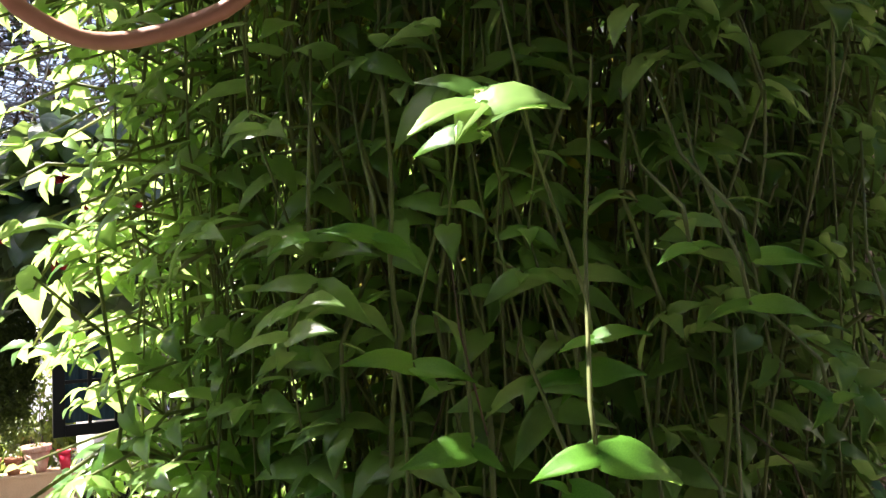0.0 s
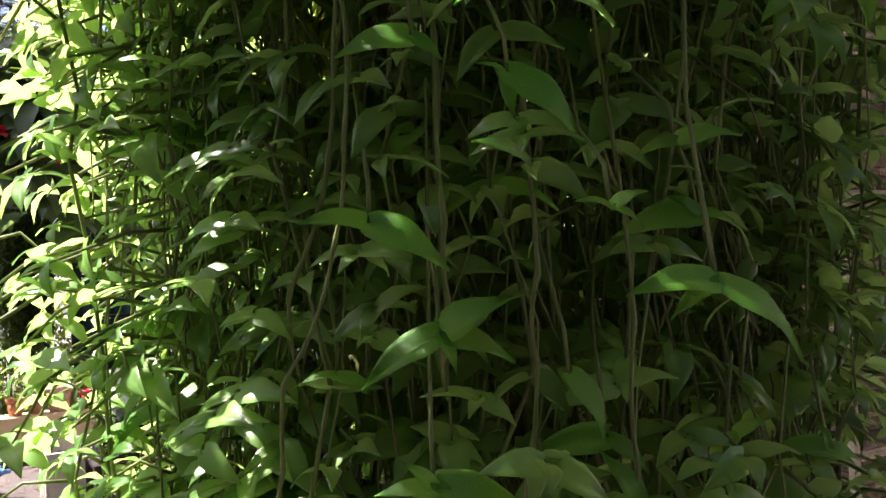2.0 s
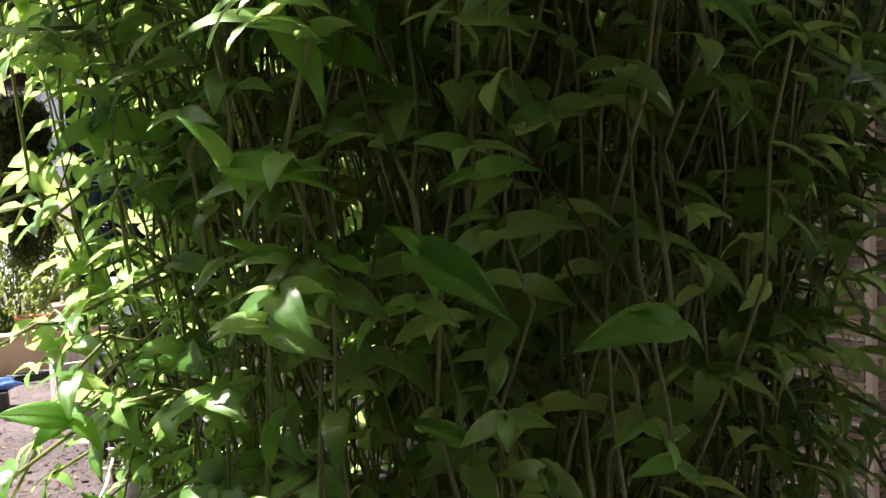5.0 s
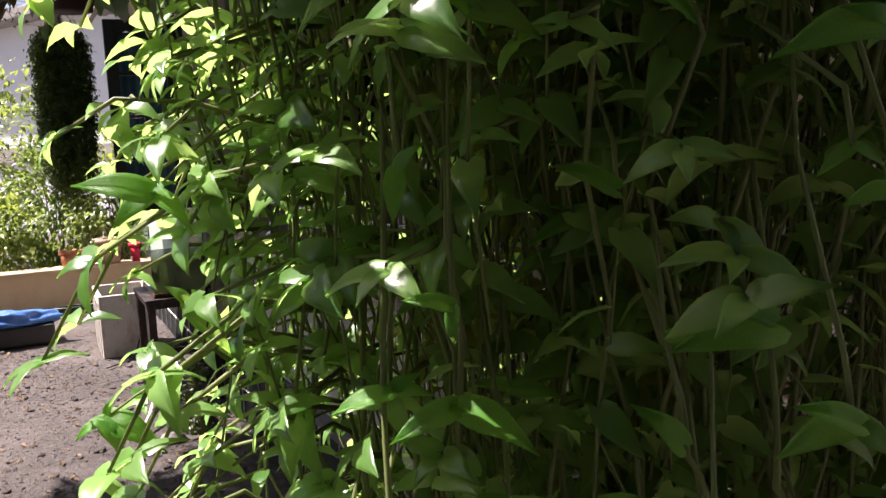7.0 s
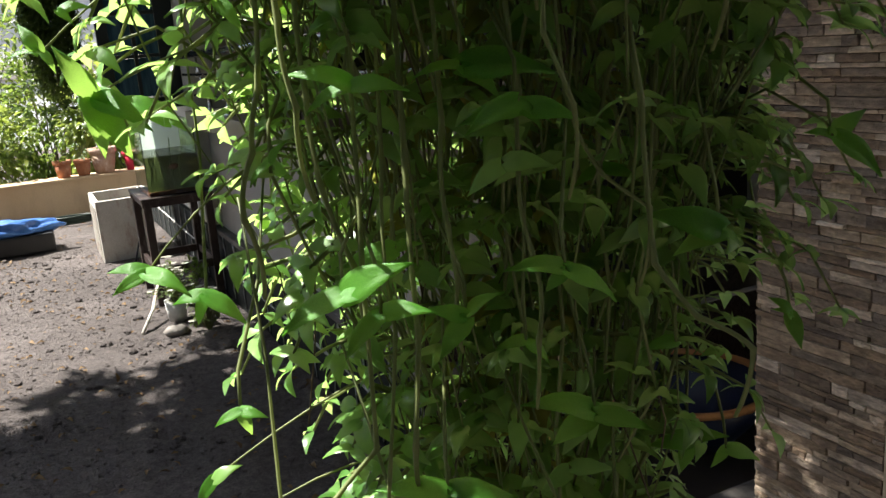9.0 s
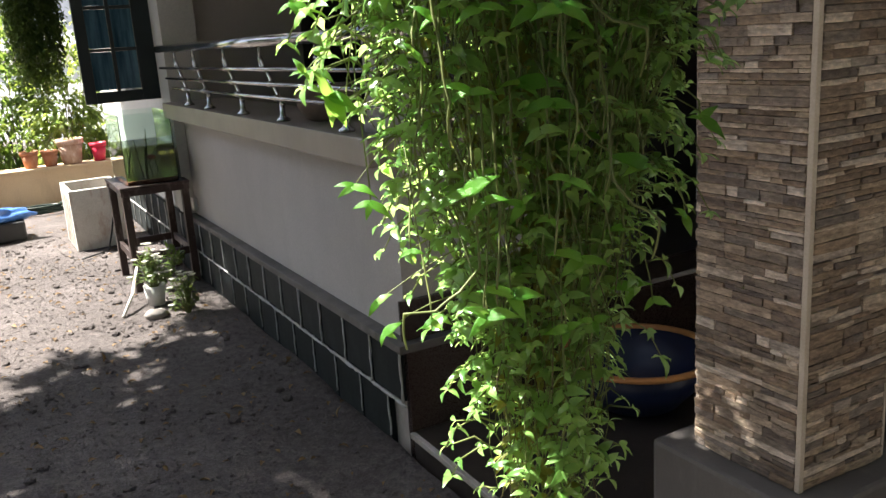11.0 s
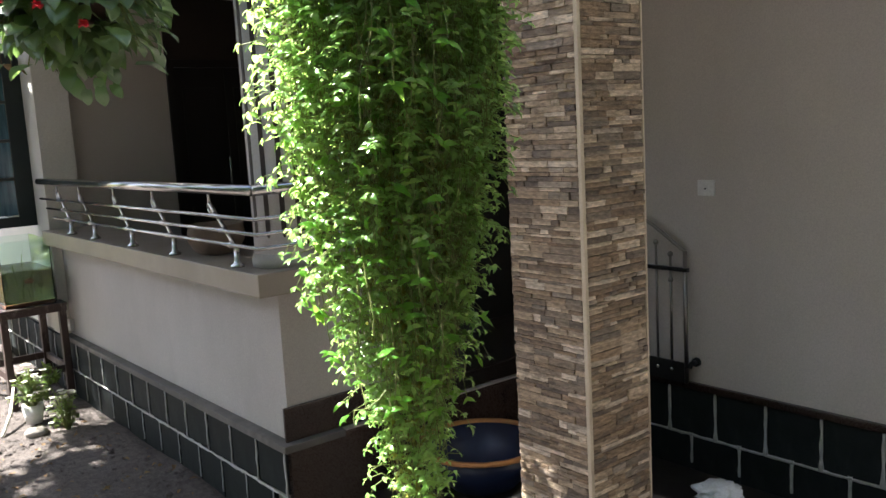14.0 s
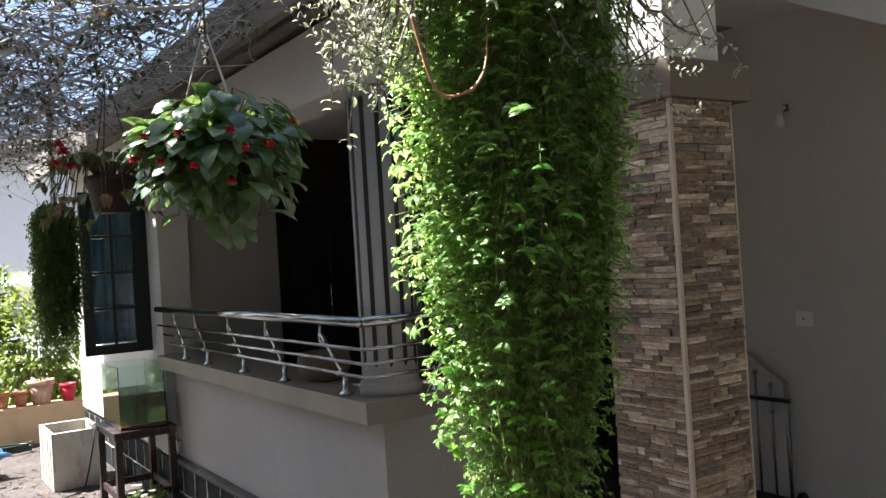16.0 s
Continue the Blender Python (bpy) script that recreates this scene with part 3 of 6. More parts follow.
def wavy_bar(points, r, seed):
    rnd = random.Random(seed)
    pts = []
    for a, b in zip(points, points[1:]):
        a, b = Vector(a), Vector(b)
        n = max(2, int((b - a).length / 0.03))
        pts += [a.lerp(b, k / n) + Vector([rnd.uniform(-0.002, 0.002) for _ in range(3)]) for k in range(n)]
    pts.append(Vector(points[-1]))
    return pts, [r * rnd.uniform(0.7, 1.35) for _ in pts]


side_plinth = new("plinth_tiling")
tagged(side_plinth, "black granite tile plinth with pale raised mortar joints", "plinth", "", "structure")
turn = Matrix.Rotation(radians(-90), 4, "Z")
TW = 0.272
rowa, rowb, joints = [], [], []
y = 0.02
k = 0
while y < 6.3:
    rowa.append(Matrix.Translation((0.03, y + TW - 0.006, 0.205)) @ turn)
    rowb.append(Matrix.Translation((0.03, y + TW * 1.5 - 0.006, -0.05)) @ turn)
    joints.append(wavy_bar([(-0.001, y, 0.2), (-0.001, y, 0.402)], 0.0045, k))
    joints.append(wavy_bar([(-0.001, y + TW / 2, 0.2), (-0.001, y + TW / 2, 0.02)], 0.0032, k + 50))
    y += TW
    k += 1
joints.append(wavy_bar([(-0.002, 0.0, 0.198), (-0.002, 6.3, 0.203)], 0.006, 99))
plinth_tiles("tile", rowa, TW - 0.012, 0.198, 0.026, side_plinth, BLACK_TILE)
plinth_tiles("tile", rowb, TW - 0.012, 0.243, 0.026, side_plinth, BLACK_TILE)
link_mesh("mortar_joints", joined_tubes("mortar_joints", joints, 6), GROUT, side_plinth, "pale raised mortar", "stuff")
porch_plinth = new("porch_plinth_tiling")
tagged(porch_plinth, "black granite tiles with pale mortar under the porch wall", "plinth", "", "structure")
rowa, rowb, joints = [], [], []
y = -0.01
k = 0
while y > -4.6:
    rowa.append(Matrix.Translation((2.335, y - 0.006, -0.03)) @ turn)
    rowb.append(Matrix.Translation((2.335, y - 0.145 - 0.006, -0.25)) @ turn)
    joints.append(wavy_bar([(2.309, y, 0.235), (2.309, y, -0.03)], 0.008, k + 100))
    joints.append(wavy_bar([(2.309, y - 0.145, -0.04), (2.309, y - 0.145, -0.20)], 0.008, k + 150))
    for yy, zz in ((y, 0.0), (y - 0.145, -0.07)):
        joints.append(([(2.312, yy, zz - 0.035 if zz < -0.01 else zz + 0.035), (2.312, yy, -0.02 if zz < -0.01 else 0.0), (2.312, yy, -0.035)], [0.007, 0.013, 0.018]))
    y -= 0.30
    k += 1
joints.append(wavy_bar([(2.309, -0.03, -0.035), (2.309, -4.6, -0.035)], 0.008, 199))
plinth_tiles("tile", rowa, 0.288, 0.265, 0.024, porch_plinth, BLACK_TILE)
plinth_tiles("tile", rowb, 0.288, 0.21, 0.024, porch_plinth, BLACK_TILE)
link_mesh("mortar_joints", joined_tubes("mortar_joints", joints, 6), GROUT, porch_plinth, "pale raised mortar", "stuff")


# round fluted column at the veranda corner
def build_column():
    col = thing("veranda_column", (0.15, 0.14, 1.21), "round cream column with dark brown flutes on the ledge", "column")
    R = 0.132
    part("base", lathe([(0, 0), (R + 0.012, 0), (R + 0.014, 0.03), (R + 0.004, 0.06), (0, 0.06)], 36), PLASTER, col)
    part("shaft", lathe([(R, 0.06), (R, 1.41), (0, 1.41)], 40), PLASTER, col)
    for k in range(12):
        a = 2 * math.pi * k / 12 + 0.05
        b = bmesh.new()
        h0, h1, hw = 0.13, 1.36, 0.0105
        outline = [(-hw, h0 + 0.03), (-hw * 0.6, h0 + 0.008), (0, h0), (hw * 0.6, h0 + 0.008), (hw, h0 + 0.03), (hw, h1 - 0.05), (hw * 1.25, h1 - 0.03), (hw * 0.9, h1 - 0.008), (0, h1), (-hw * 0.9, h1 - 0.008), (-hw * 1.25, h1 - 0.03), (-hw, h1 - 0.05)]
        ring = []
        for r in (R - 0.004, R + 0.0025):
            ring.append([b.verts.new((r * math.cos(a + u / R), r * math.sin(a + u / R), z)) for u, z in outline])
        b.faces.new(ring[1])
        n = len(outline)
        for i in range(n):
            b.faces.new([ring[0][i], ring[0][(i + 1) % n], ring[1][(i + 1) % n], ring[1][i]])
        bmesh.ops.recalc_face_normals(b, faces=list(b.faces))
        part("flute", b, FLUTE_AND_SHADE, col)


build_column()


# steel railing on the ledge
def build_railing():
    rail = thing("veranda_railing", (-0.03, 0.0, 1.21), "polished steel veranda railing with slanted braces on the ledge", "railing")
    L = 3.24
    top = 0.345
    part("top_rail", tube([(-0.03, L, top), (-0.03, 0.0, top)], 0.024, 14), STEEL, rail)
    part("top_rail", tube([(-0.03, 0.0, top), (0.62, 0.0, top)], 0.024, 14), STEEL, rail)
    for n, z in enumerate((0.225, 0.16, 0.10)):
        o = -0.03 + 0.006 * n
        part("lower_rail", tube([(o, L - 0.12 * n, z), (o, 0.0, z)], 0.0085, 8), STEEL, rail)
        part("lower_rail", tube([(o, 0.0, z), (0.62, 0.0, z)], 0.0085, 8), STEEL, rail)

    def post(y, along):
        P = (lambda s, z: (-0.0, y + s, z)) if along else (lambda s, z: (y + s, 0.0, z))
        x = P(0, 0)
        p = part("post", lathe([(0, 0), (0.03, 0), (0.032, 0.008), (0.016, 0.02), (0.012, 0.03), (0.012, 0.085), (0, 0.085)], 14, centre=(x[0], x[1])), STEEL, rail)
        part("brace", tube([P(-0.02, 0.07), P(0.0, 0.085), P(0.20, 0.25), P(0.232, 0.272), P(0.25, 0.268)], 0.010, 8), STEEL, rail)
        part("upright", tube([P(0.238, 0.262), P(0.238, top)], 0.0075, 8), STEEL, rail)
        ring = [P(0.232 + 0.020 * math.cos(k * math.pi / 6), 0.252 + 0.020 * math.sin(k * math.pi / 6)) for k in range(13)]
        part("ring", tube(ring, 0.006, 6), STEEL, rail)
        for s, z in ((0.018, 0.10), (0.09, 0.16), (0.17, 0.225)):
            c = P(s, z)
            part("clamp", lathe([(0, c[2] - 0.016), (0.016, c[2] - 0.012), (0.020, c[2]), (0.016, c[2] + 0.012), (0, c[2] + 0.016)], 10, centre=(c[0] - 0.012, c[1])), STEEL, rail)

    for y in (0.25, 0.95, 1.55, 2.2, 2.68):
        post(y, True)
    post(0.33, False)


build_railing()


# shutter, door, socket, lamp
def build_shutter():
    sh = thing("window_shutter", (0.0, 3.66, 1.22), "open black-green window shutter with blue glass panes", "shutter")
    W, Ht, d = 0.50, 1.26, 0.02
    part("stile", boxes((-W, -d, 0, -W + 0.075, d, Ht), bevel=0.004), SHUTTER_PAINT, sh)
    part("stile", boxes((-0.12, -d, 0, 0.0, d, Ht), bevel=0.004), SHUTTER_PAINT, sh)
    part("rail", boxes((-W + 0.075, -d, 0, -0.12, d, 0.075), bevel=0.004), SHUTTER_PAINT, sh)
    part("rail", boxes((-W + 0.075, -d, Ht - 0.07, -0.12, d, Ht), bevel=0.004), SHUTTER_PAINT, sh)
    mid = (-W + 0.075 - 0.12) / 2
    part("muntin", boxes((mid - 0.012, -d * 0.8, 0.075, mid + 0.012, d * 0.8, Ht - 0.07), bevel=0.003), SHUTTER_PAINT, sh)
    hs = [0.075 + k * (Ht - 0.145) / 4 for k in range(5)]
    for z in hs[1:4]:
        part("muntin", boxes((-W + 0.075, -d * 0.8, z - 0.011, mid - 0.012, d * 0.8, z + 0.011), bevel=0.003), SHUTTER_PAINT, sh)
        part("muntin", boxes((mid + 0.012, -d * 0.8, z - 0.011, -0.12, d * 0.8, z + 0.011), bevel=0.003), SHUTTER_PAINT, sh)
    for z0, z1 in zip(hs, hs[1:]):
        part("pane", boxes((-W + 0.076, -0.003, z0 + 0.012, mid - 0.013, 0.003, z1 - 0.012)), BLUE_GLASS_REFLECTING, sh, "blue glass with painted reflection streaks")
        part("pane", boxes((mid + 0.013, -0.003, z0 + 0.012, -0.121, 0.003, z1 - 0.012)), BLUE_GLASS_REFLECTING, sh, "blue glass with painted reflection streaks")
    z = hs[-1]
    for x0, x1 in ((-W + 0.075, mid - 0.012), (mid + 0.012, -0.12)):
        b = bmesh.new()
        xs = np.linspace(x0, x1, 9)
        lo = [b.verts.new((x, -0.012, z - 0.075 * abs((x - (x0 + x1) / 2) / ((x1 - x0) / 2)) ** 2.2 - 0.004)) for x in xs]
        hi = [b.verts.new((x, -0.012, z + 0.002)) for x in xs]
        for i in range(8):
            b.faces.new([lo[i], lo[i + 1], hi[i + 1], hi[i]])
        got = bmesh.ops.extrude_face_region(b, geom=list(b.faces))
        for v in got["geom"]:
            if isinstance(v, bmesh.types.BMVert):
                v.co.y += 0.024
        bmesh.ops.recalc_face_normals(b, faces=list(b.faces))
        part("arch", b, SHUTTER_PAINT, sh)


build_shutter()
win = new("window_1")
tagged(win, "dark framed window opening behind the open shutter", "window", "", "structure")
part("window_frame", boxes((0.06, 3.72, 1.22, 0.14, 3.78, 2.5), (0.06, 5.04, 1.22, 0.14, 5.1, 2.5), (0.06, 3.78, 1.22, 0.14, 5.04, 1.28), (0.06, 3.78, 2.44, 0.14, 5.04, 2.5), (0.06, 4.38, 1.28, 0.14, 4.44, 2.44)), SHUTTER_PAINT, win)
part("pane", boxes((0.095, 3.78, 1.28, 0.101, 4.38, 2.44)), BLUE_GLASS_REFLECTING, win)
part("pane", boxes((0.095, 4.44, 1.28, 0.101, 5.04, 2.44)), BLUE_GLASS_REFLECTING, win)

door = new("door_1")
tagged(door, "closed near-black panelled double door in the veranda", "door", "", "structure")
part("door_frame", boxes((1.0, 3.38, 0.44, 1.06, 3.5, 2.42), (1.94, 3.38, 0.44, 2.0, 3.5, 2.42), (1.06, 3.38, 2.36, 1.94, 3.5, 2.42), bevel=0.004), BLACK_DOOR_SHADE, door)
for x in (1.06, 1.5):
    lf = part("door_leaf", boxes((x + 0.002, 3.43, 0.44, x + 0.438, 3.47, 2.358), bevel=0.004), BLACK_DOOR_SHADE, door)
    part("panel", boxes((x + 0.07, 3.415, 0.6, x + 0.37, 3.43, 1.25), bevel=0.006), BLACK_DOOR_SHADE, lf)
    part("panel", boxes((x + 0.07, 3.415, 1.4, x + 0.37, 3.43, 2.2), bevel=0.006), BLACK_DOOR_SHADE, lf)
part("door_handle", tube([(1.47, 3.40, 1.35), (1.47, 3.385, 1.37), (1.47, 3.385, 1.62), (1.47, 3.40, 1.64)], 0.008, 8), STEEL, door)

sock = thing("wall_socket", (2.31, -0.575, 1.373), "white two-module wall switch plate on the porch wall", "switch")
part("plate", boxes((-0.012, -0.052, -0.042, 0.0, 0.052, 0.042), bevel=0.003), WHITE_PLASTIC, sock)
part("rocker", boxes((-0.016, -0.012, -0.022, -0.0122, 0.022, 0.022), bevel=0.0015), WHITE_PLASTIC, sock)
part("indicator", boxes((-0.0175, -0.004, -0.008, -0.0162, 0.006, 0.002)), BLACK_PLASTIC, sock)

lamp = thing("wall_lamp", (2.31, -0.54, 2.50), "bare white bulb in a small holder on the porch wall", "lamp")
part("back_plate", boxes((-0.012, -0.016, -0.012, 0.0, 0.016, 0.026), bevel=0.003), PEDESTAL, lamp)
part("holder", tube([(-0.013, 0, 0.01), (-0.04, 0.0, 0.0), (-0.06, 0.0, -0.02)], [0.010, 0.012, 0.014], 12), OLD_WHITE, lamp)
part("bulb", lathe([(0, -0.105), (0.014, -0.10), (0.023, -0.085), (0.024, -0.068), (0.018, -0.045), (0.012, -0.022), (0, -0.022)], 18, centre=(-0.062, 0)), WHITE_PLASTIC, lamp)

valve = thing("wall_tap", (2.31, -0.50, 0.40), "small black tap on the porch wall", "tap")
part("flange", tube([(0.0, 0, 0), (-0.02, 0, 0)], 0.026, 12), BLACK_METAL, valve)
part("spout", tube([(-0.015, 0, 0), (-0.06, 0, 0.0), (-0.075, 0, -0.02)], 0.014, 10), BLACK_METAL, valve)


def build_gate():
    g = thing("steel_gate", (2.25, -0.47, 0.285), "steel gate leaf with curved top against the porch wall", "gate")
    part("post", tube([(0, 0, 0), (0, 0, 0.745)], 0.012, 10), STEEL_DARK, g)
    bars = [(0.095, 0.74), (0.19, 0.80), (0.285, 0.855), (0.38, 0.9), (0.475, 0.93)]
    for k, (y, h) in enumerate(bars):
        b = part("bar", tube([(0, y, 0.06), (0, y, h - 0.02)], 0.0075, 8), STEEL_DARK, g)
        part("ball", lathe([(0, h - 0.035), (0.013, h - 0.028), (0.017, h - 0.018), (0.013, h - 0.006), (0, h)], 10, centre=(0, y)), STEEL_DARK, b)
        if k == 0:
            part("collar", lathe([(0, 0.56), (0.013, 0.567), (0.016, 0.577), (0.013, 0.588), (0, 0.595)], 10, centre=(0, y)), STEEL_DARK, b)
        part("foot_ball", lathe([(0, 0.05), (0.012, 0.055), (0.014, 0.065), (0.012, 0.075), (0, 0.08)], 10, centre=(0, y)), STEEL, b)
    part("top_curve", tube([(0, 0, 0.745), (0, 0.08, 0.795), (0, 0.2, 0.875), (0, 0.32, 0.935), (0, 0.45, 0.972), (0, 0.6, 0.985)], 0.011, 8), STEEL_DARK, g)
    part("cross_bar", boxes((-0.012, -0.02, 0.63, 0.012, 0.6, 0.652), bevel=0.003), BLACK_METAL, g)
    part("kick_plate", boxes((-0.008, -0.005, 0.0, 0.008, 0.6, 0.115), bevel=0.003), BLACK_METAL, g)


build_gate()

# loose things on the porch
bag = thing("plastic_bag", (1.63, -1.06, -0.24), "crumpled white plastic bag lying on a dark bundle", "bag")
part("sheet", blob((0, 0, 0.27), (0.11, 0.09, 0.036), 0.55, 4, 4), BAG, bag)
part("black_pouch", blob((0.0, 0.0, 0.12), (0.13, 0.12, 0.14), 0.3, 6, 3), BLACK_PLASTIC, bag)
tub = thing("wash_tub", (0.85, -0.315, 0.09), "navy blue plastic tub with a dull orange rim", "tub")
part("body", lathe([(0, 0.0), (0.13, 0.0), (0.16, 0.015), (0.235, 0.10), (0.29, 0.21), (0.28, 0.21), (0.225, 0.11), (0.15, 0.03), (0, 0.02)], 36), NAVY_PLASTIC, tub)
part("rim", lathe([(0.272, 0.208), (0.274, 0.221), (0.292, 0.224), (0.304, 0.220), (0.304, 0.207), (0.290, 0.203), (0.272, 0.208)], 36), ORANGE_PLASTIC, tub, "dull orange rim")
bowl = thing("planter_bowl", (0.13, 0.80, 1.21), "weathered grey-brown clay bowl on the veranda ledge", "bowl")
part("body", lathe([(0, 0), (0.080, 0.0), (0.105, 0.012), (0.136, 0.06), (0.142, 0.10), (0.134, 0.135), (0.140, 0.148), (0.128, 0.150), (0.122, 0.132), (0, 0.115)], 30), BOWL_CLAY, bowl)


# aquarium on its stand
def build_aquarium():
    st = thing("aquarium_stand", (-0.23, 3.40, 0.0), "dark wooden stand with peeling paint under the aquarium", "stand")
    w, l, h = 0.19, 0.28, 0.70
    for sx in (-1, 1):
        for sy in (-1, 1):
            part("leg", boxes((sx * w - 0.024, sy * l - 0.024, -0.02, sx * w + 0.024, sy * l + 0.024, h - 0.06), bevel=0.004), DARK_WOOD, st)
    for sy in (-1, 1):
        part("apron", boxes((-w - 0.03, sy * l - 0.026, h - 0.06, w + 0.03, sy * l + 0.026, h - 0.02), bevel=0.004), DARK_WOOD, st)
        part("stretcher", boxes((-w + 0.025, sy * l - 0.012, 0.20, w - 0.025, sy * l + 0.012, 0.25), bevel=0.003), DARK_WOOD, st)
    for sx in (-1, 1):
        part("apron", boxes((sx * w - 0.02, -l + 0.027, h - 0.06, sx * w + 0.02, l - 0.027, h - 0.02), bevel=0.004), DARK_WOOD, st)
        part("stretcher", boxes((sx * w - 0.012, -l + 0.025, 0.20, sx * w + 0.012, l - 0.025, 0.25), bevel=0.003), DARK_WOOD, st)
    part("top_board", boxes((-w - 0.035, -l - 0.03, h - 0.02, w + 0.035, l + 0.03, h), bevel=0.004), DARK_WOOD, st)
    aq = thing("aquarium", (-0.23, 3.40, 0.702), "glass fish tank half full of green water on the wooden stand", "aquarium")
    W, L, H2, t = 0.165, 0.27, 0.46, 0.006
    part("bottom", boxes((-W, -L, 0, W, L, t)), GLASS, aq)
    for s in (-1, 1):
        a, b2 = sorted((s * W, s * (W - t)))
        p = part("wall", boxes((a, -L, t, b2, L, H2)), GLASS, aq)
        p.visible_shadow = False
        a, b2 = sorted((s * L, s * (L - t)))
        p = part("wall", boxes((-W + t, a, t, W - t, b2, H2)), GLASS, aq)
        p.visible_shadow = False
    p = part("water", boxes((-W + t + 0.001, -L + t + 0.001, 0.03, W - t - 0.001, L - t - 0.001, 0.25)), WATER, aq, "green water")
    p.visible_shadow = False
    part("gravel", boxes((-W + t, -L + t, t, W - t, L - t, 0.028)), TERRACOTTA, aq, "gravel bed")
    rnd = random.Random(5)
    bars = []
    for k in range(9):
        x, y = rnd.uniform(-0.12, 0.12), rnd.uniform(-0.22, 0.22)
        bars.append(([(x, y, 0.03), (x + rnd.uniform(-0.02, 0.02), y, 0.12), (x + rnd.uniform(-0.04, 0.04), y + rnd.uniform(-0.03, 0.03), rnd.uniform(0.2, 0.34))], [0.004, 0.005, 0.002]))
    link_mesh("water_weed", joined_tubes("water_weed", bars, 5), LEAF_BUSH, aq, "green water weed", "stuff")
    part("red_fish", blob((0.02, -0.2, 0.17), (0.03, 0.016, 0.02), 0.2, 2, 2), PINK_PLASTIC, aq, "small red fish")


build_aquarium()


# foam box, hose, boundary wall and pots
def foam_box():
    bx = thing("foam_box", (-0.41, 5.02, 0.0), "tall weathered white box with brown stains", "box")
    w, l, h, t = 0.21, 0.32, 0.50, 0.03
    part("front_panel", boxes((-w, -l, -0.02, w, -l + t, h), bevel=0.006), OLD_WHITE, bx)
    part("back_panel", boxes((-w, l - t, -0.02, w, l, h), bevel=0.006), OLD_WHITE, bx)
    for s in (-1, 1):
        a, b2 = sorted((s * w, s * (w - t)))
        part("side_panel", boxes((a, -l + t, -0.02, b2, l - t, h), bevel=0.006), OLD_WHITE, bx)
    for k in range(4):
        part("rib", boxes((-w - 0.008, -l + 0.06 + 0.14 * k, 0.02, -w, -l + 0.10 + 0.14 * k, h - 0.05), bevel=0.003), OLD_WHITE, bx)
    part("soil", boxes((-w + t, -l + t, 0.0, w - t, l - t, 0.40)), EARTH, bx)


foam_box()
hose = thing("hose", (-0.33, 4.66, -0.1), "thin black hose hanging over the white box", "hose")
part("pipe", tube([(0.05, 0.2, 0.62), (0.06, 0.02, 0.60), (0.03, -0.02, 0.45), (-0.02, -0.05, 0.25), (-0.08, -0.1, 0.08), (-0.15, -0.2, 0.115), (-0.3, -0.3, 0.112)], 0.007, 7), BLACK_PLASTIC, hose)
structure("wall_boundary", boxes((-7.0, 7.32, -0.1, 0.9, 7.55, 0.39), (-7.0, 7.29, 0.39, 0.9, 7.58, 0.42), bevel=0.008), surface("ochre_cream_wall", (0.62, 0.44, 0.26), (0.72, 0.55, 0.36), 0.8, coarse=1.5, fine=100, bump=0.3, stain=(0.4, 0.28, 0.18)), "low ochre-cream boundary wall with pots on it", "wall")


def clay_pot(place, r, h, label, mat=None, name="flower_pot", category="pot"):
    p = thing(name, place, label, category, "pots on the boundary wall")
    part("body", lathe([(0, 0), (r * 0.68, 0), (r * 0.95, h * 0.8), (r * 0.93, h * 0.8)], 24), mat or TERRACOTTA, p)
    part("rim", lathe([(r * 0.90, h * 0.79), (r * 1.04, h * 0.79), (r * 1.06, h), (r * 0.92, h), (r * 0.88, h * 0.88), (0, h * 0.86)], 24), mat or TERRACOTTA, p)
    return p


clay_pot((-0.50, 7.43, 0.42), 0.085, 0.17, "terracotta flower pot on the boundary wall")
clay_pot((-0.285, 7.44, 0.42), 0.14, 0.27, "large pale patterned clay pot on the boundary wall", PALE_CLAY)
clay_pot((-0.70, 7.43, 0.42), 0.09, 0.18, "terracotta flower pot on the boundary wall")
clay_pot((-0.005, 7.40, 0.42), 0.085, 0.20, "bright pink-red plastic bucket pot on the boundary wall", PINK_PLASTIC, "plastic_pot")
tarp = thing("plastic_sheet", (-1.27, 5.75, 0.0), "crumpled blue plastic sheet over a black tray", "sheet")
part("tray", boxes((-0.42, -0.16, 0.0, 0.34, 0.16, 0.17), bevel=0.02), BLACK_PLASTIC, tarp)
b = blob((0.0, 0, 0.2), (0.34, 0.17, 0.09), 0.5, 3, 4)
part("sheet", b, BLUE_PLASTIC, tarp)
coil = thing("hose_coil", (-0.70, 6.85, 0.0), "coiled dark green garden hose by the boundary wall", "hose")
pts = [(0.20 * math.cos(a * 0.5) * (1 + 0.12 * math.sin(a * 1.3)), 0.10 * math.sin(a * 0.5), 0.015 + 0.0016 * a) for a in range(0, 52)]
part("pipe", tube(pts, 0.011, 7), surface("dark_green_hose", (0.010, 0.022, 0.014), (0.02, 0.04, 0.025), 0.45), coil)
rock = thing("loose_stone", (-0.45, 2.45, 0.0), "grey loose stone on the earth", "stone")
part("body", blob((0, 0, 0.02), (0.07, 0.05, 0.035), 0.4, 9, 2), CEMENT, rock)
cup = thing("plant_pot", (-0.39, 2.72, 0.0), "small white plastic pot holding a blooming plant", "pot")
part("body", lathe([(0, 0), (0.05, 0), (0.068, 0.13), (0.062, 0.13), (0.058, 0.11), (0, 0.11)], 18), WHITE_PLASTIC, cup)
fuse = thing("wall_box", (0.045, 3.2, 0.47), "small white box fixed low on the wall", "box")
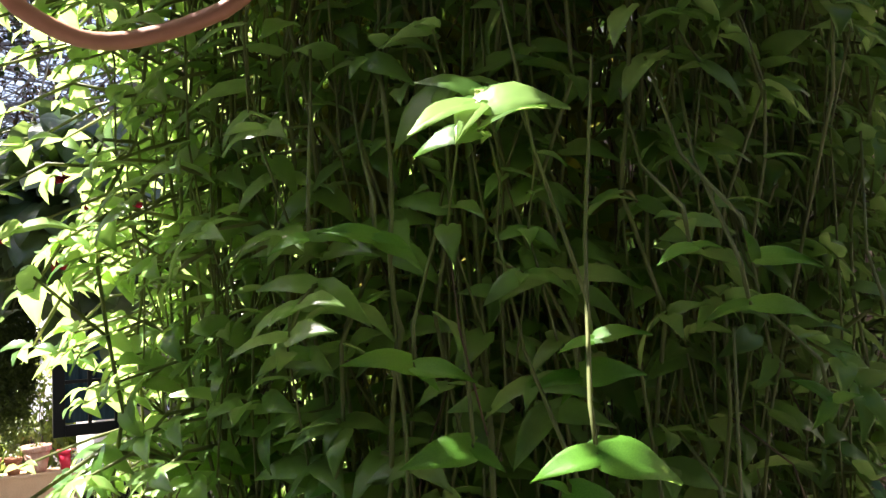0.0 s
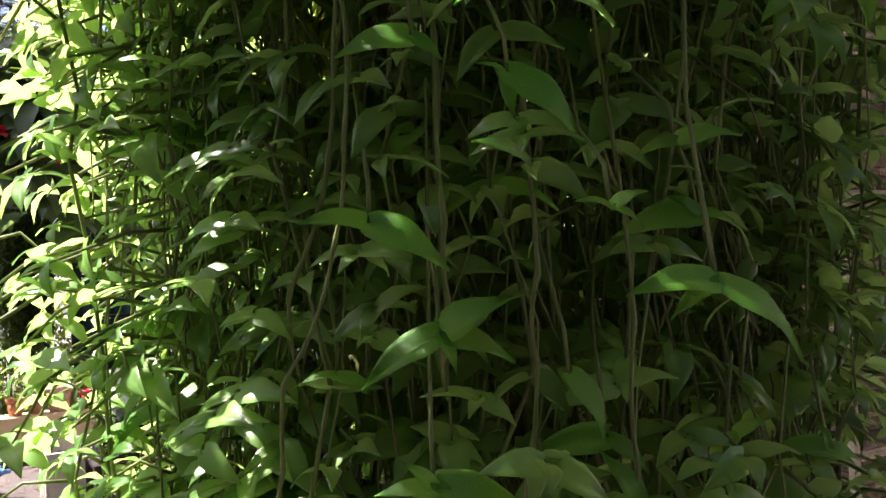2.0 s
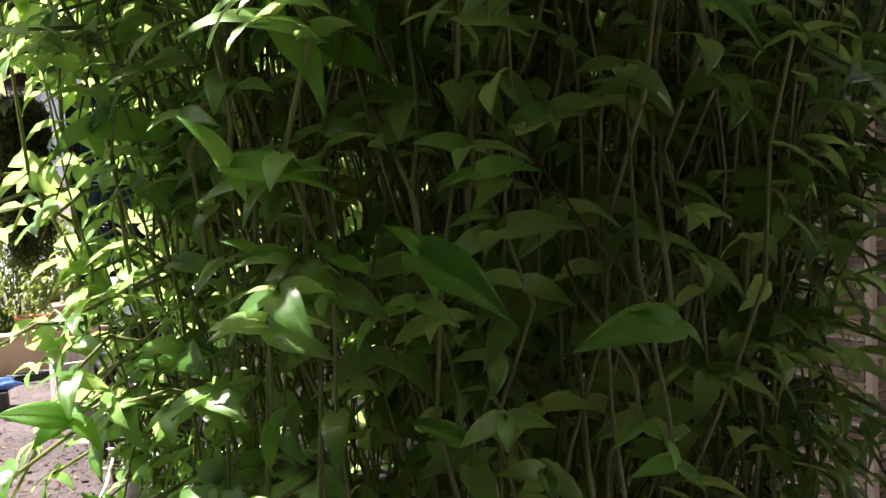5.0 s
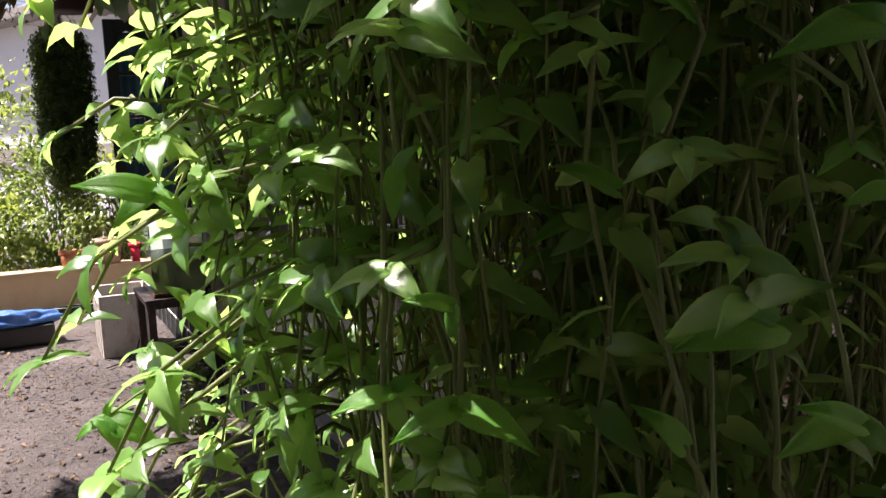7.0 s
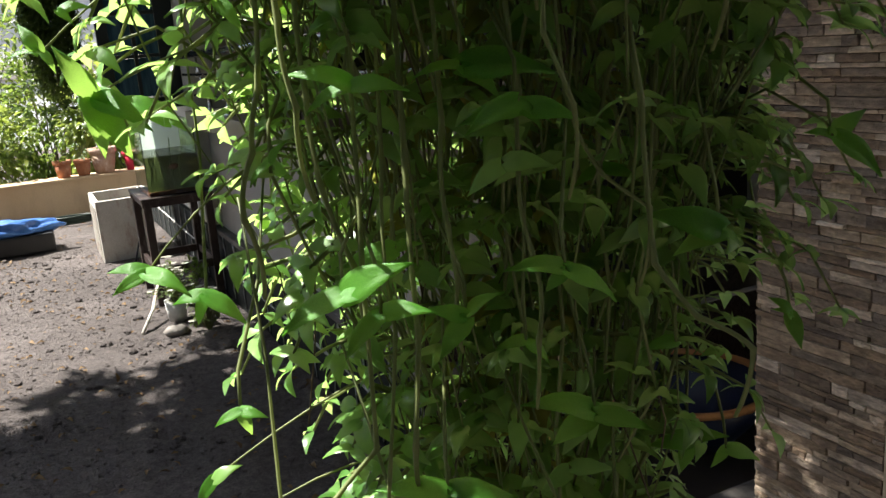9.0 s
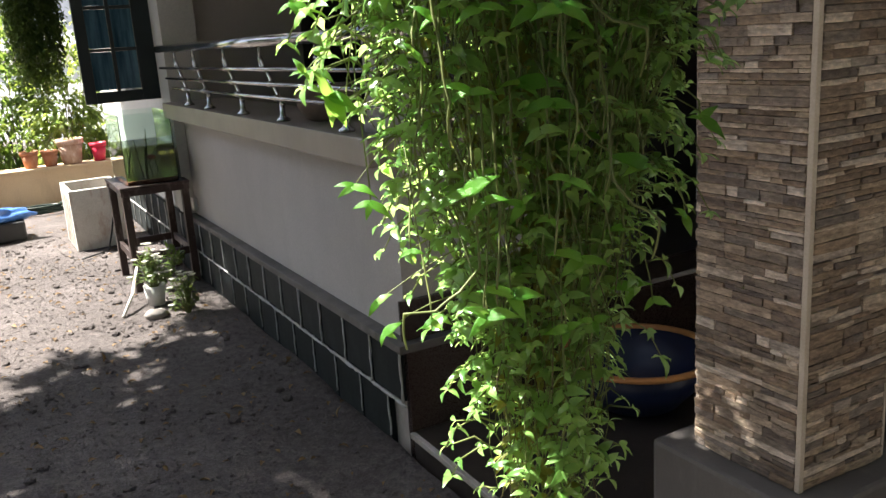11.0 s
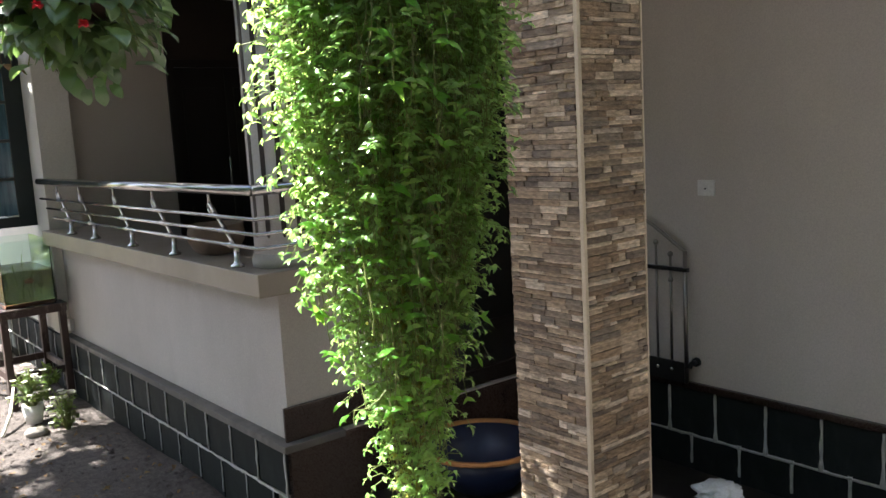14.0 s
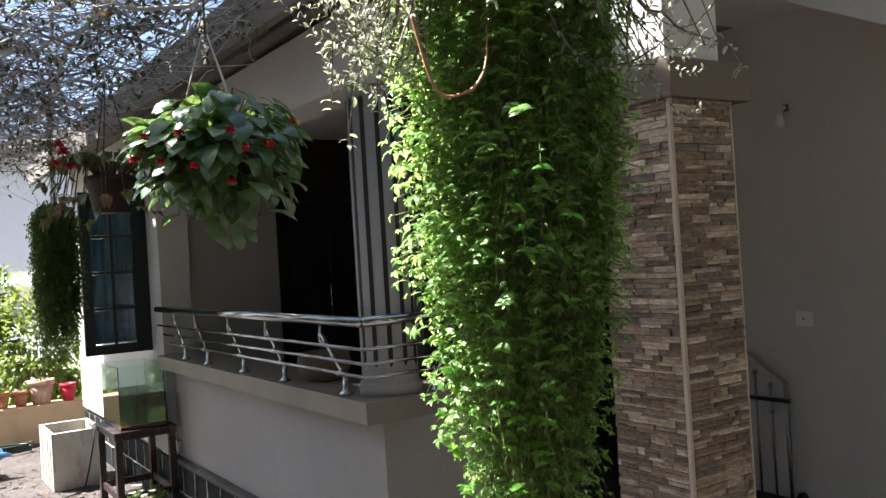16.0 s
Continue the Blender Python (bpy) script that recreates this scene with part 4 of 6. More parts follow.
part("body", boxes((-0.03, -0.035, 0, 0.0, 0.035, 0.09), bevel=0.005), WHITE_PLASTIC, fuse)

# neighbour's house far behind
nb = thing("neighbour_house", (0.5, 14.5, 0.0), "white neighbour house far behind the plants", "house", turn=-64)
part("wall", boxes((-7, 0, -0.1, 6, 5, 4.2)), WHITE_PAINT, nb)
part("band", boxes((-7.05, -0.08, 1.45, 6.05, 0, 1.75)), CEMENT, nb, "grey band")
part("roof", boxes((-7.4, -0.5, 4.2, 6.4, 5.4, 4.4), bevel=0.02), CEMENT, nb)
for x in (3.0,):
    wd = part("window", boxes((x - 0.5, -0.04, 2.2, x + 0.5, 0.02, 3.4), bevel=0.01), SHUTTER_PAINT, nb)
    part("pane", boxes((x - 0.42, -0.05, 2.28, x - 0.03, -0.042, 3.32)), BLUE_GLASS_REFLECTING, wd)
    part("pane", boxes((x + 0.03, -0.05, 2.28, x + 0.42, -0.042, 3.32)), BLUE_GLASS_REFLECTING, wd)


# ---- the hanging vine ----
AXIS = Vector((-0.885, -2.14, 0.0))
PROFILE_Z = [1.00, 1.10, 1.19, 1.30, 1.37, 1.42, 1.54, 1.70, 1.77, 1.96, 2.16, 2.33, 2.45, 2.8]
PROFILE_R = [0.006, 0.018, 0.036, 0.055, 0.072, 0.084, 0.112, 0.137, 0.152, 0.166, 0.174, 0.166, 0.09, 0.05]
TO_EYE = Vector((-0.42, -0.90, 0.0)).normalized()
ACROSS = Vector((0.90, -0.42, 0.0)).normalized()


def vine_radius(z):
    return float(np.interp(z, PROFILE_Z, PROFILE_R))


def fine_leaf(steps, width, fold, droop, broad=0.30, blunt=1.5):
    """A heart-based pointed leaf of length 1 with a grooved midrib and slightly wavy rim."""
    verts, faces = [], []
    for k in range(steps + 1):
        s = k / steps
        u1 = max(0.0, (s - broad) / (1 - broad))
        w = width * math.sin(math.pi * min(1.0, (s + 0.06) / (2 * broad))) ** 0.6 if s < broad else width * ((1 - u1 ** blunt) if blunt > 1.4 else (1 - u1) ** blunt * (1 + 0.55 * u1))
        w = max(w, 0.002)
        for u in (-1, -0.55, 0, 0.55, 1):
            z = 0.10 * math.sin(s * math.pi) - droop * s * s + fold * abs(u) ** 0.8 - 0.06 * (abs(u) == 1) + 0.014 * math.sin(9 * s + 2 * u) * abs(u)
            y = s - (0.10 * abs(u) ** 1.5 * (1 - s) if k < 2 else 0)
            verts.append((u * w, y, z))
    for k in range(steps):
        for i in range(4):
            a = k * 5 + i
            faces.append((a, a + 1, a + 6, a + 5))
    return np.array(verts), faces


def rosette(place, out, rnd, size, own):
    """Leaves round a shoot's tip: two large ones spread sideways, two smaller between."""
    side = Vector((-out.y, out.x, 0)).normalized()
    got = []
    tilt = rnd.uniform(-0.35, 0.35)
    for s, back, low, k in ((-1, 0.25, 0.28, 1.0), (1, 0.25, 0.22, 1.0), (-0.35, 0.9, 0.45, 0.78), (0.3, -0.75, 0.05, 0.8)):
        if k < 0.9 and rnd.random() < 0.25:
            continue
        d = side * (s + rnd.uniform(-0.35, 0.35)) + out * (back + rnd.uniform(-0.35, 0.35)) + Vector((0, 0, -low + rnd.uniform(-0.4, 0.35) + tilt * s))
        up = Vector((0, 0, 0.9)) + out * rnd.uniform(0.2, 1.3) + side * rnd.uniform(-0.5, 0.5)
        got.append((place + d.normalized() * size * 0.03, frame_from(d, up), size * k * rnd.uniform(0.85, 1.15)))
    return got


def small(z):
    """The young leaves towards the tips are smaller."""
    return float(np.interp(z, (1.2, 1.95), (0.72, 1.08)))


def build_vine():
    rnd = random.Random(3)
    vine = thing("hanging_vine", (AXIS.x, AXIS.y, 2.75), "dense green trailing vine hanging in a tapering curtain", "vine")
    back = Matrix.Translation((-AXIS.x, -AXIS.y, -2.75))
    own, mass, old, stems, roots, shoots = [], [], [], [], [], []
    for k in range(480):
        a = rnd.uniform(0, 2 * math.pi)
        rho = 0.95 * rnd.uniform(0.05, 1.0) ** 0.42
        if k >= 420:
            a, rho = -0.44 + rnd.uniform(-0.9, 0.9), rnd.uniform(0.8, 1.02)
        z_end = 1.04 + (rnd.random() ** 0.8) * 0.65 if rho < 0.75 else 1.10 + rnd.random() * 0.8
        pts = []
        z = 2.75
        ph = rnd.uniform(0, 50)
        while z > z_end:
            r = rho * vine_radius(z) * (1.0 + 0.10 * max(0.0, math.cos(a + 0.44)) * min(1.0, max(0.0, (z - 1.5) / 0.3)) + 0.13 * max(0.0, -math.cos(a + 0.44)) * float(np.interp(z, (1.25, 1.45, 1.75, 1.95), (0, 1, 1, 0))))
            r *= 1.0 - 0.26 * max(0.0, math.cos(a + 2.007)) * float(np.interp(z, (1.2, 1.35, 2.15, 2.3), (0.4, 1, 1, 0)))
            w = Vector((noise.noise(Vector((ph, z * 3.6, 0))), noise.noise(Vector((ph + 9, z * 3.6, 0))), 0)) * 0.03
            pts.append(Vector((AXIS.x + r * math.cos(a), AXIS.y + r * math.sin(a), z)) + w + Vector((rnd.uniform(-0.008, 0.008), rnd.uniform(-0.008, 0.008), 0)))
            z -= rnd.uniform(0.025, 0.044)
        if len(pts) < 3:
            continue
        thick = rnd.uniform(0.0006, 0.0009) if rnd.random() < 0.3 else 0.00045
        # Only core stems turn dry brown, which also paints shade into the core.
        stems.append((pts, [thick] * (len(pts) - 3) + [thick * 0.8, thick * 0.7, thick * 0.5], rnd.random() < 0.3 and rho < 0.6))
        spin = rnd.uniform(0, 6.28)
        for n, p in enumerate(pts[1:]):
            radial = Vector((p.x - AXIS.x, p.y - AXIS.y, 0))
            out = radial.normalized() if radial.length > 0.01 else Vector((math.cos(spin), math.sin(spin), 0))
            spin += 1.9 + rnd.uniform(-0.4, 0.4)
            if p.z > 2.46:
                continue
            for s in (0, 1.6, 3.1, 4.7):
                if rnd.random() < ((0.58 if p.z > 1.55 else 0.42) if rho > 0.7 and out.dot(TO_EYE) > 0.2 and out.dot(ACROSS) > -0.5 else 0.58 if rho > 0.45 and out.dot(ACROSS) < -0.3 and p.z > 1.3 else 0.28):
                    continue
                az = spin + s
                d = Vector((math.cos(az), math.sin(az), 0)) + out * 0.5
                d = d.normalized() + Vector((0, 0, -rnd.uniform(-0.25, 1.0)))
                up = Vector((0, 0, 0.8)) + out * rnd.uniform(-0.2, 1.2) + Vector((rnd.uniform(-0.4, 0.4), rnd.uniform(-0.4, 0.4), 0))
                size = rnd.uniform(0.011, 0.021) * small(p.z)
                row = (p, frame_from(d, up), size)
                (old if rho < 0.6 and rnd.random() < 0.65 else mass).append(row)
            left = max(0.0, -out.dot(ACROSS))
            if rho > 0.5 and rnd.random() < (0.26 if out.dot(TO_EYE) < 0.4 else 0.18) + 0.16 * left:
                ln = rnd.uniform(0.012, 0.052 + 0.008 * left) * (0.45 + 0.55 * min(1.0, max(0.0, (p.z - 1.25) / 0.6)))
                if out.dot(TO_EYE) > 0.45:
                    ln *= 0.4
                dz = rnd.uniform(-0.3, 0.5)
                q1 = p + out * ln * 0.5 + Vector((0, 0, ln * dz))
                q2 = p + out * ln + Vector((rnd.uniform(-0.012, 0.012), rnd.uniform(-0.012, 0.012), ln * (dz * 1.2 - 0.25)))
                shoots.append(([p, q1, q2], [0.0010, 0.0009, 0.0006]))
                mass += rosette(q2, out, rnd, rnd.uniform(0.013, 0.022) * small(p.z), False)
            if rnd.random() < 0.06:
                e = p + Vector((rnd.uniform(-0.02, 0.02), rnd.uniform(-0.02, 0.02), -rnd.uniform(0.02, 0.07)))
                roots.append(([p, (p + e) / 2 + Vector((rnd.uniform(-0.006, 0.006), rnd.uniform(-0.006, 0.006), 0)), e], 0.00035))
    # long stray shoots at the rim
    for k in range(90):
        a = rnd.uniform(0, 2 * math.pi) if k < 46 else math.pi - 0.44 + rnd.uniform(-0.7, 0.7)
        z = rnd.uniform(1.2, 2.2)
        out = Vector((math.cos(a), math.sin(a), 0))
        p = AXIS + out * vine_radius(z) * 0.8 + Vector((0, 0, z))
        ln = rnd.uniform(0.04, 0.11) * min(1.0, 0.45 + max(0.0, z - 1.3)) if out.dot(TO_EYE) < 0.5 else 0.025
        pts = [p, p + out * ln * 0.4 + Vector((0, 0, 0.1 * ln)), p + out * ln * 0.8 + Vector((0, 0, -0.15 * ln)), p + out * ln + Vector((0, 0, -0.5 * ln))]
        shoots.append((pts, [0.0012, 0.0011, 0.0009, 0.0006]))
        for q in pts[1:]:
            mass += rosette(q, out, rnd, rnd.uniform(0.015, 0.023) * small(z), False)
    # short leafy shoots on the side towards the pillar
    for k in range(34):
        z = rnd.uniform(1.30, 1.75)
        out = (ACROSS + TO_EYE * rnd.uniform(0.15, 0.75)).normalized()
        p = AXIS + out * vine_radius(z) * 0.85 + Vector((0, 0, z))
        ln = rnd.uniform(0.02, 0.062)
        pts = [p, p + out * ln * 0.4 + Vector((0, 0, 0.2 * ln)), p + out * ln * 0.8 + Vector((0, 0, -0.05 * ln)), p + out * ln + Vector((0, 0, -0.45 * ln))]
        shoots.append((pts, [0.0009, 0.0008, 0.0007, 0.0005]))
        for q in pts[1:]:
            mass += rosette(q, out, rnd, rnd.uniform(0.013, 0.020) * small(z), False)
    # single sprigs that stand out on the near side: place, then each leaf's lean in degrees and length in millimetres
    def sprig(x, y, z, *leaves):
        h = Vector((x, y, z))
        for lean, ln in leaves:
            a = radians(lean)
            d = ACROSS * math.cos(a) + Vector((0, 0, math.sin(a))) + TO_EYE * rnd.uniform(-0.05, 0.35)
            up = Vector((0, 0, rnd.uniform(0.5, 0.95))) + TO_EYE * rnd.uniform(0.45, 1.0) + ACROSS * rnd.uniform(-0.3, 0.3)
            own.append((h + TO_EYE * rnd.uniform(-0.001, 0.003), frame_from(d, up), min(max(ln, 9), 27) * (0.00106 if x > -1.02 else 0.0009)))
        q = h + Vector((0, 0, rnd.uniform(0.05, 0.12))) - TO_EYE * rnd.uniform(0.02, 0.05) + ACROSS * rnd.uniform(-0.02, 0.02)
        if x < -1.015:
            q = h + Vector((0, 0, rnd.uniform(0.01, 0.05))) - TO_EYE * 0.03 + ACROSS * rnd.uniform(0.06, 0.10)
        mid = (h + q) / 2 - TO_EYE * 0.010
        if x < -1.015:
            top = mid + Vector((0, 0, rnd.uniform(0.012, 0.022))) + TO_EYE * 0.010
            arch = [q * (1 - u) ** 2 + top * 2 * u * (1 - u) + h * u * u for u in (0, 0.15, 0.3, 0.45, 0.6, 0.75, 0.9, 1)]
            stems.append((arch, [0.0006, 0.0006, 0.0005, 0.0005, 0.0005, 0.0004, 0.0004, 0.0004], False))
            return
        stems.append(([q, mid, h + Vector((0, 0, 0.012)) - TO_EYE * 0.004, h], [0.0005, 0.0006, 0.0007, 0.0006], False))

    # jointed stems that hang in front, swollen at the joints
    def strand(*knots):
        pts, rad = [], []
        top = Vector(knots[0])
        knots = [top + Vector((0, 0, rnd.uniform(0.10, 0.18))) - TO_EYE * 0.045, top + Vector((0, 0, 0.05)) - TO_EYE * 0.012, *knots, Vector(knots[-1]) - Vector((0, 0, 0.03)) - TO_EYE * 0.015]
        r0 = rnd.uniform(0.0006, 0.00095)
        for p, q in zip(knots, knots[1:]):
            p, q = Vector(p), Vector(q)
            bow = ACROSS * rnd.uniform(-0.002, 0.002)
            for k in range(5):
                u = k / 5
                pts.append(p.lerp(q, u) + bow * 4 * u * (1 - u))
                rad.append(r0 * (1.35 if k == 0 else 1.0))
        pts.append(Vector(knots[-1]))
        rad.append(r0 * 0.8)
        stems.append((pts, rad, False))

    sprig(-0.960, -2.303, 1.951, (-167, 17), (-15, 24), (-39, 7))
    sprig(-0.933, -2.264, 1.966, (-172, 16), (6, 21), (-129, 10))
    sprig(-1.009, -2.146, 1.934, (-173, 31), (-43, 15), (-5, 39), (38, 8))
    sprig(-0.991, -2.245, 2.010, (-29, 16), (172, 16), (-18, 9))
    sprig(-1.007, -2.233, 2.011, (-164, 12), (-10, 14))
    sprig(-0.938, -2.249, 1.906, (-153, 19), (-11, 21), (33, 7))
    sprig(-0.971, -2.213, 1.904, (171, 16), (-23, 19), (136, 10), (40, 13))
    sprig(-0.881, -2.279, 1.895, (-174, 25), (-11, 11), (147, 12))
    sprig(-0.947, -2.275, 1.935, (-37, 39), (-85, 12), (154, 6))
    sprig(-0.983, -2.252, 1.972, (167, 20), (-13, 17), (-44, 8))
    sprig(-0.968, -2.258, 1.948, (-172, 21), (-39, 11))
    sprig(-0.988, -2.206, 1.933, (2, 11), (-167, 10))
    sprig(-0.905, -2.308, 1.999, (-7, 18), (108, 9))
    sprig(-0.919, -2.299, 2.003, (-166, 12), (-2, 7))
    sprig(-0.869, -2.304, 1.956, (-140, 11), (16, 7), (148, 13))
    sprig(-0.848, -2.317, 1.958, (-96, 12), (173, 10))
    sprig(-0.942, -2.282, 1.978, (6, 16), (-168, 10))
    sprig(-0.902, -2.304, 1.986, (-7, 18), (-166, 14))
    sprig(-0.891, -2.281, 1.917, (8, 19), (-170, 12))
    sprig(-0.965, -2.262, 1.863, (-150, 25), (-18, 22), (32, 22), (-68, 11))
    sprig(-0.973, -2.270, 1.823, (176, 15), (-59, 25), (132, 12), (-13, 34))
    sprig(-0.986, -2.183, 1.809, (-169, 33), (-77, 25), (-54, 25), (170, 16))
    sprig(-0.910, -2.279, 1.808, (157, 16), (-47, 25), (115, 20), (-16, 24))
    sprig(-0.909, -2.312, 1.875, (178, 25), (-35, 30), (-152, 16))
    sprig(-0.864, -2.274, 1.824, (27, 11), (-138, 14), (-178, 25))
    sprig(-0.836, -2.288, 1.817, (173, 17), (-16, 12), (109, 5))
    sprig(-0.885, -2.294, 1.779, (170, 19), (-27, 16), (24, 20))
    sprig(-0.864, -2.297, 1.781, (-28, 18), (-159, 8))
    sprig(-0.960, -2.196, 1.790, (-89, 14), (-46, 20), (105, 12))
    sprig(-0.981, -2.253, 1.895, (177, 20), (-39, 11), (-26, 24))
    sprig(-0.932, -2.298, 1.896, (-36, 8), (164, 10), (31, 10))
    sprig(-0.915, -2.272, 1.829, (-170, 25), (-39, 15))
    sprig(-0.931, -2.276, 1.850, (-56, 20))
    sprig(-0.983, -2.229, 1.850, (-174, 11), (-19, 12))
    sprig(-1.054, -2.102, 1.771, (26, 23), (-115, 11), (-42, 14))
    sprig(-1.018, -2.124, 1.863, (-37, 16), (-173, 12))
    sprig(-1.014, -2.124, 1.833, (-141, 30), (23, 10))
    sprig(-0.993, -2.188, 1.805, (-168, 30), (-45, 19), (-25, 20), (150, 15))
    sprig(-0.983, -2.215, 1.743, (101, 12), (-57, 23), (172, 11))
    sprig(-1.019, -2.147, 1.725, (-14, 30), (-85, 11), (32, 16), (-148, 17))
    sprig(-0.969, -2.212, 1.740, (-27, 19), (141, 10))
    sprig(-0.909, -2.288, 1.739, (132, 24), (4, 24), (-53, 15))
    sprig(-0.919, -2.225, 1.795, (-145, 19), (-103, 11), (32, 12))
    sprig(-0.995, -2.206, 1.708, (125, 17), (-63, 5), (-13, 27))
    sprig(-0.963, -2.220, 1.749, (137, 7), (-63, 8))
    sprig(-0.982, -2.208, 1.765, (131, 17))
    sprig(-0.983, -2.192, 1.822, (-94, 14), (153, 7))
    sprig(-0.852, -2.267, 1.825, (-155, 14), (44, 7))
    sprig(-1.030, -2.121, 1.824, (-151, 13), (-34, 16), (36, 7))
    sprig(-0.974, -2.213, 1.759, (50, 11), (-4, 11))
    sprig(-0.942, -2.224, 1.762, (10, 19))
    sprig(-1.057, -2.114, 1.753, (37, 18), (125, 12), (-78, 14))
    sprig(-0.940, -2.236, 1.704, (8, 16), (-159, 11))
    sprig(-0.976, -2.205, 1.680, (-161, 11), (-41, 15), (147, 9))
    sprig(-0.957, -2.236, 1.685, (136, 11), (-69, 13), (-36, 20), (-37, 30))
    sprig(-0.909, -2.273, 1.631, (-174, 11), (-44, 10), (114, 4))
    sprig(-0.901, -2.266, 1.664, (-177, 26), (-46, 10), (160, 13))
    sprig(-1.032, -2.128, 1.633, (-145, 17), (-45, 19), (168, 24), (29, 8))
    sprig(-0.930, -2.195, 1.623, (-154, 16), (-103, 13), (156, 8))
    sprig(-0.988, -2.200, 1.686, (159, 6), (-9, 12))
    sprig(-0.963, -2.218, 1.666, (-127, 9), (24, 3))
    sprig(-0.924, -2.200, 1.632, (159, 14))
    sprig(-0.914, -2.267, 1.640, (-33, 7), (-143, 9))
    sprig(-0.971, -2.214, 1.683, (-23, 11), (133, 8))
    sprig(-0.978, -2.210, 1.606, (168, 12), (-93, 5))
    sprig(-0.911, -2.244, 1.599, (-177, 25), (162, 12))
    sprig(-0.933, -2.238, 1.571, (134, 16))
    sprig(-0.934, -2.233, 1.597, (-13, 11))
    sprig(-0.941, -2.225, 1.631, (155, 16))
    sprig(-0.987, -2.201, 1.638, (-96, 12), (49, 9))
    sprig(-0.987, -2.191, 1.582, (-167, 15), (0, 11), (36, 7))
    sprig(-0.974, -2.202, 1.579, (-160, 18), (-26, 22))
    sprig(-0.955, -2.196, 1.579, (169, 8), (-7, 13))
    sprig(-0.920, -2.273, 1.585, (-163, 17), (-40, 12), (159, 15))
    sprig(-0.919, -2.224, 1.564, (137, 17))
    sprig(-0.964, -2.209, 1.553, (-158, 17), (-12, 18), (158, 9))
    sprig(-0.934, -2.224, 1.550, (-152, 19), (164, 18), (-1, 16))
    sprig(-0.939, -2.256, 1.549, (-169, 19), (-36, 22), (-1, 18), (138, 13))
    sprig(-0.893, -2.239, 1.531, (-62, 10), (30, 11), (113, 5))
    sprig(-0.968, -2.198, 1.502, (-156, 16), (-4, 16), (157, 19))
    sprig(-0.935, -2.207, 1.505, (-174, 15), (-4, 29), (-38, 15))
    sprig(-1.049, -2.121, 1.520, (-174, 11), (-60, 9), (119, 13))
    sprig(-1.036, -2.129, 1.504, (116, 23), (-88, 24), (-62, 28), (-31, 34))
    sprig(-0.926, -2.224, 1.494, (-156, 18), (-43, 8))
    sprig(-1.050, -2.112, 1.564, (-148, 12), (-58, 14), (-27, 23), (64, 5))
    sprig(-0.991, -2.196, 1.548, (143, 15), (-150, 10))
    sprig(-1.004, -2.193, 1.529, (-54, 11), (132, 6))
    sprig(-1.041, -2.122, 1.533, (8, 12), (-43, 7))
    sprig(-1.023, -2.118, 1.599, (-57, 24), (140, 9))
    sprig(-0.923, -2.221, 1.492, (-169, 19), (-13, 17), (-46, 7))
    sprig(-0.920, -2.236, 1.443, (170, 19), (-31, 18), (-138, 9))
    sprig(-0.982, -2.209, 1.441, (-154, 21), (28, 23), (13, 11))
    sprig(-0.972, -2.213, 1.434, (-134, 17), (6, 16))
    sprig(-0.944, -2.215, 1.428, (-132, 15), (34, 14), (162, 13))
    sprig(-0.898, -2.218, 1.383, (-147, 19), (-13, 19), (161, 25))
    sprig(-0.864, -2.243, 1.447, (-161, 16), (-41, 9), (161, 24))
    sprig(-0.879, -2.201, 1.465, (-155, 11), (-20, 14))
    sprig(-0.835, -2.196, 1.346, (-104, 16), (172, 18), (4, 15))
    sprig(-0.798, -2.179, 1.323, (-133, 11), (-18, 16))
    sprig(-0.956, -2.216, 1.369, (166, 23), (-65, 20), (0, 21))
    sprig(-0.976, -2.217, 1.359, (151, 17), (-139, 18), (4, 21))
    sprig(-0.888, -2.216, 1.335, (-75, 11), (167, 13), (14, 13))
    sprig(-0.914, -2.219, 1.337, (-104, 13), (-178, 17), (16, 12))
    sprig(-1.029, -2.140, 1.443, (-153, 15), (-23, 20), (166, 15))
    sprig(-1.006, -2.114, 1.424, (-41, 19), (-112, 12), (-175, 13))
    sprig(-1.013, -2.187, 1.404, (-155, 9), (-11, 8), (-71, 7))
    sprig(-0.793, -2.209, 1.394, (155, 8), (-74, 15), (131, 13))
    sprig(-0.812, -2.242, 1.471, (-43, 20), (164, 10), (39, 14))
    sprig(-0.918, -2.154, 1.447, (161, 18))
    sprig(-0.957, -2.192, 1.448, (-167, 18), (13, 6))
    sprig(-0.989, -2.171, 1.479, (-137, 10), (52, 9))
    sprig(-1.005, -2.085, 1.491, (146, 23), (-38, 8))
    sprig(-1.017, -2.144, 1.337, (-114, 10), (33, 14), (-36, 10))
    sprig(-1.008, -2.200, 1.359, (-141, 8), (-49, 5))
    sprig(-0.853, -2.209, 1.396, (-176, 14))
    sprig(-0.923, -2.216, 1.415, (-175, 11), (-41, 10))
    sprig(-1.017, -2.137, 1.358, (-127, 13), (31, 11))
    sprig(-0.883, -2.217, 1.472, (-174, 10))
    strand((-0.980, -2.233, 2.008), (-0.977, -2.233, 1.982), (-0.980, -2.229, 1.944), (-0.982, -2.227, 1.917), (-0.993, -2.219, 1.878))
    strand((-0.953, -2.244, 1.923), (-0.952, -2.243, 1.902), (-0.951, -2.243, 1.872))
    strand((-0.984, -2.244, 1.920), (-0.988, -2.243, 1.889), (-0.997, -2.238, 1.859), (-1.002, -2.235, 1.850), (-1.003, -2.235, 1.826), (-1.007, -2.233, 1.795))
    strand((-0.959, -2.257, 1.895), (-0.959, -2.257, 1.871))
    strand((-0.936, -2.270, 1.879), (-0.937, -2.269, 1.853), (-0.939, -2.268, 1.829))
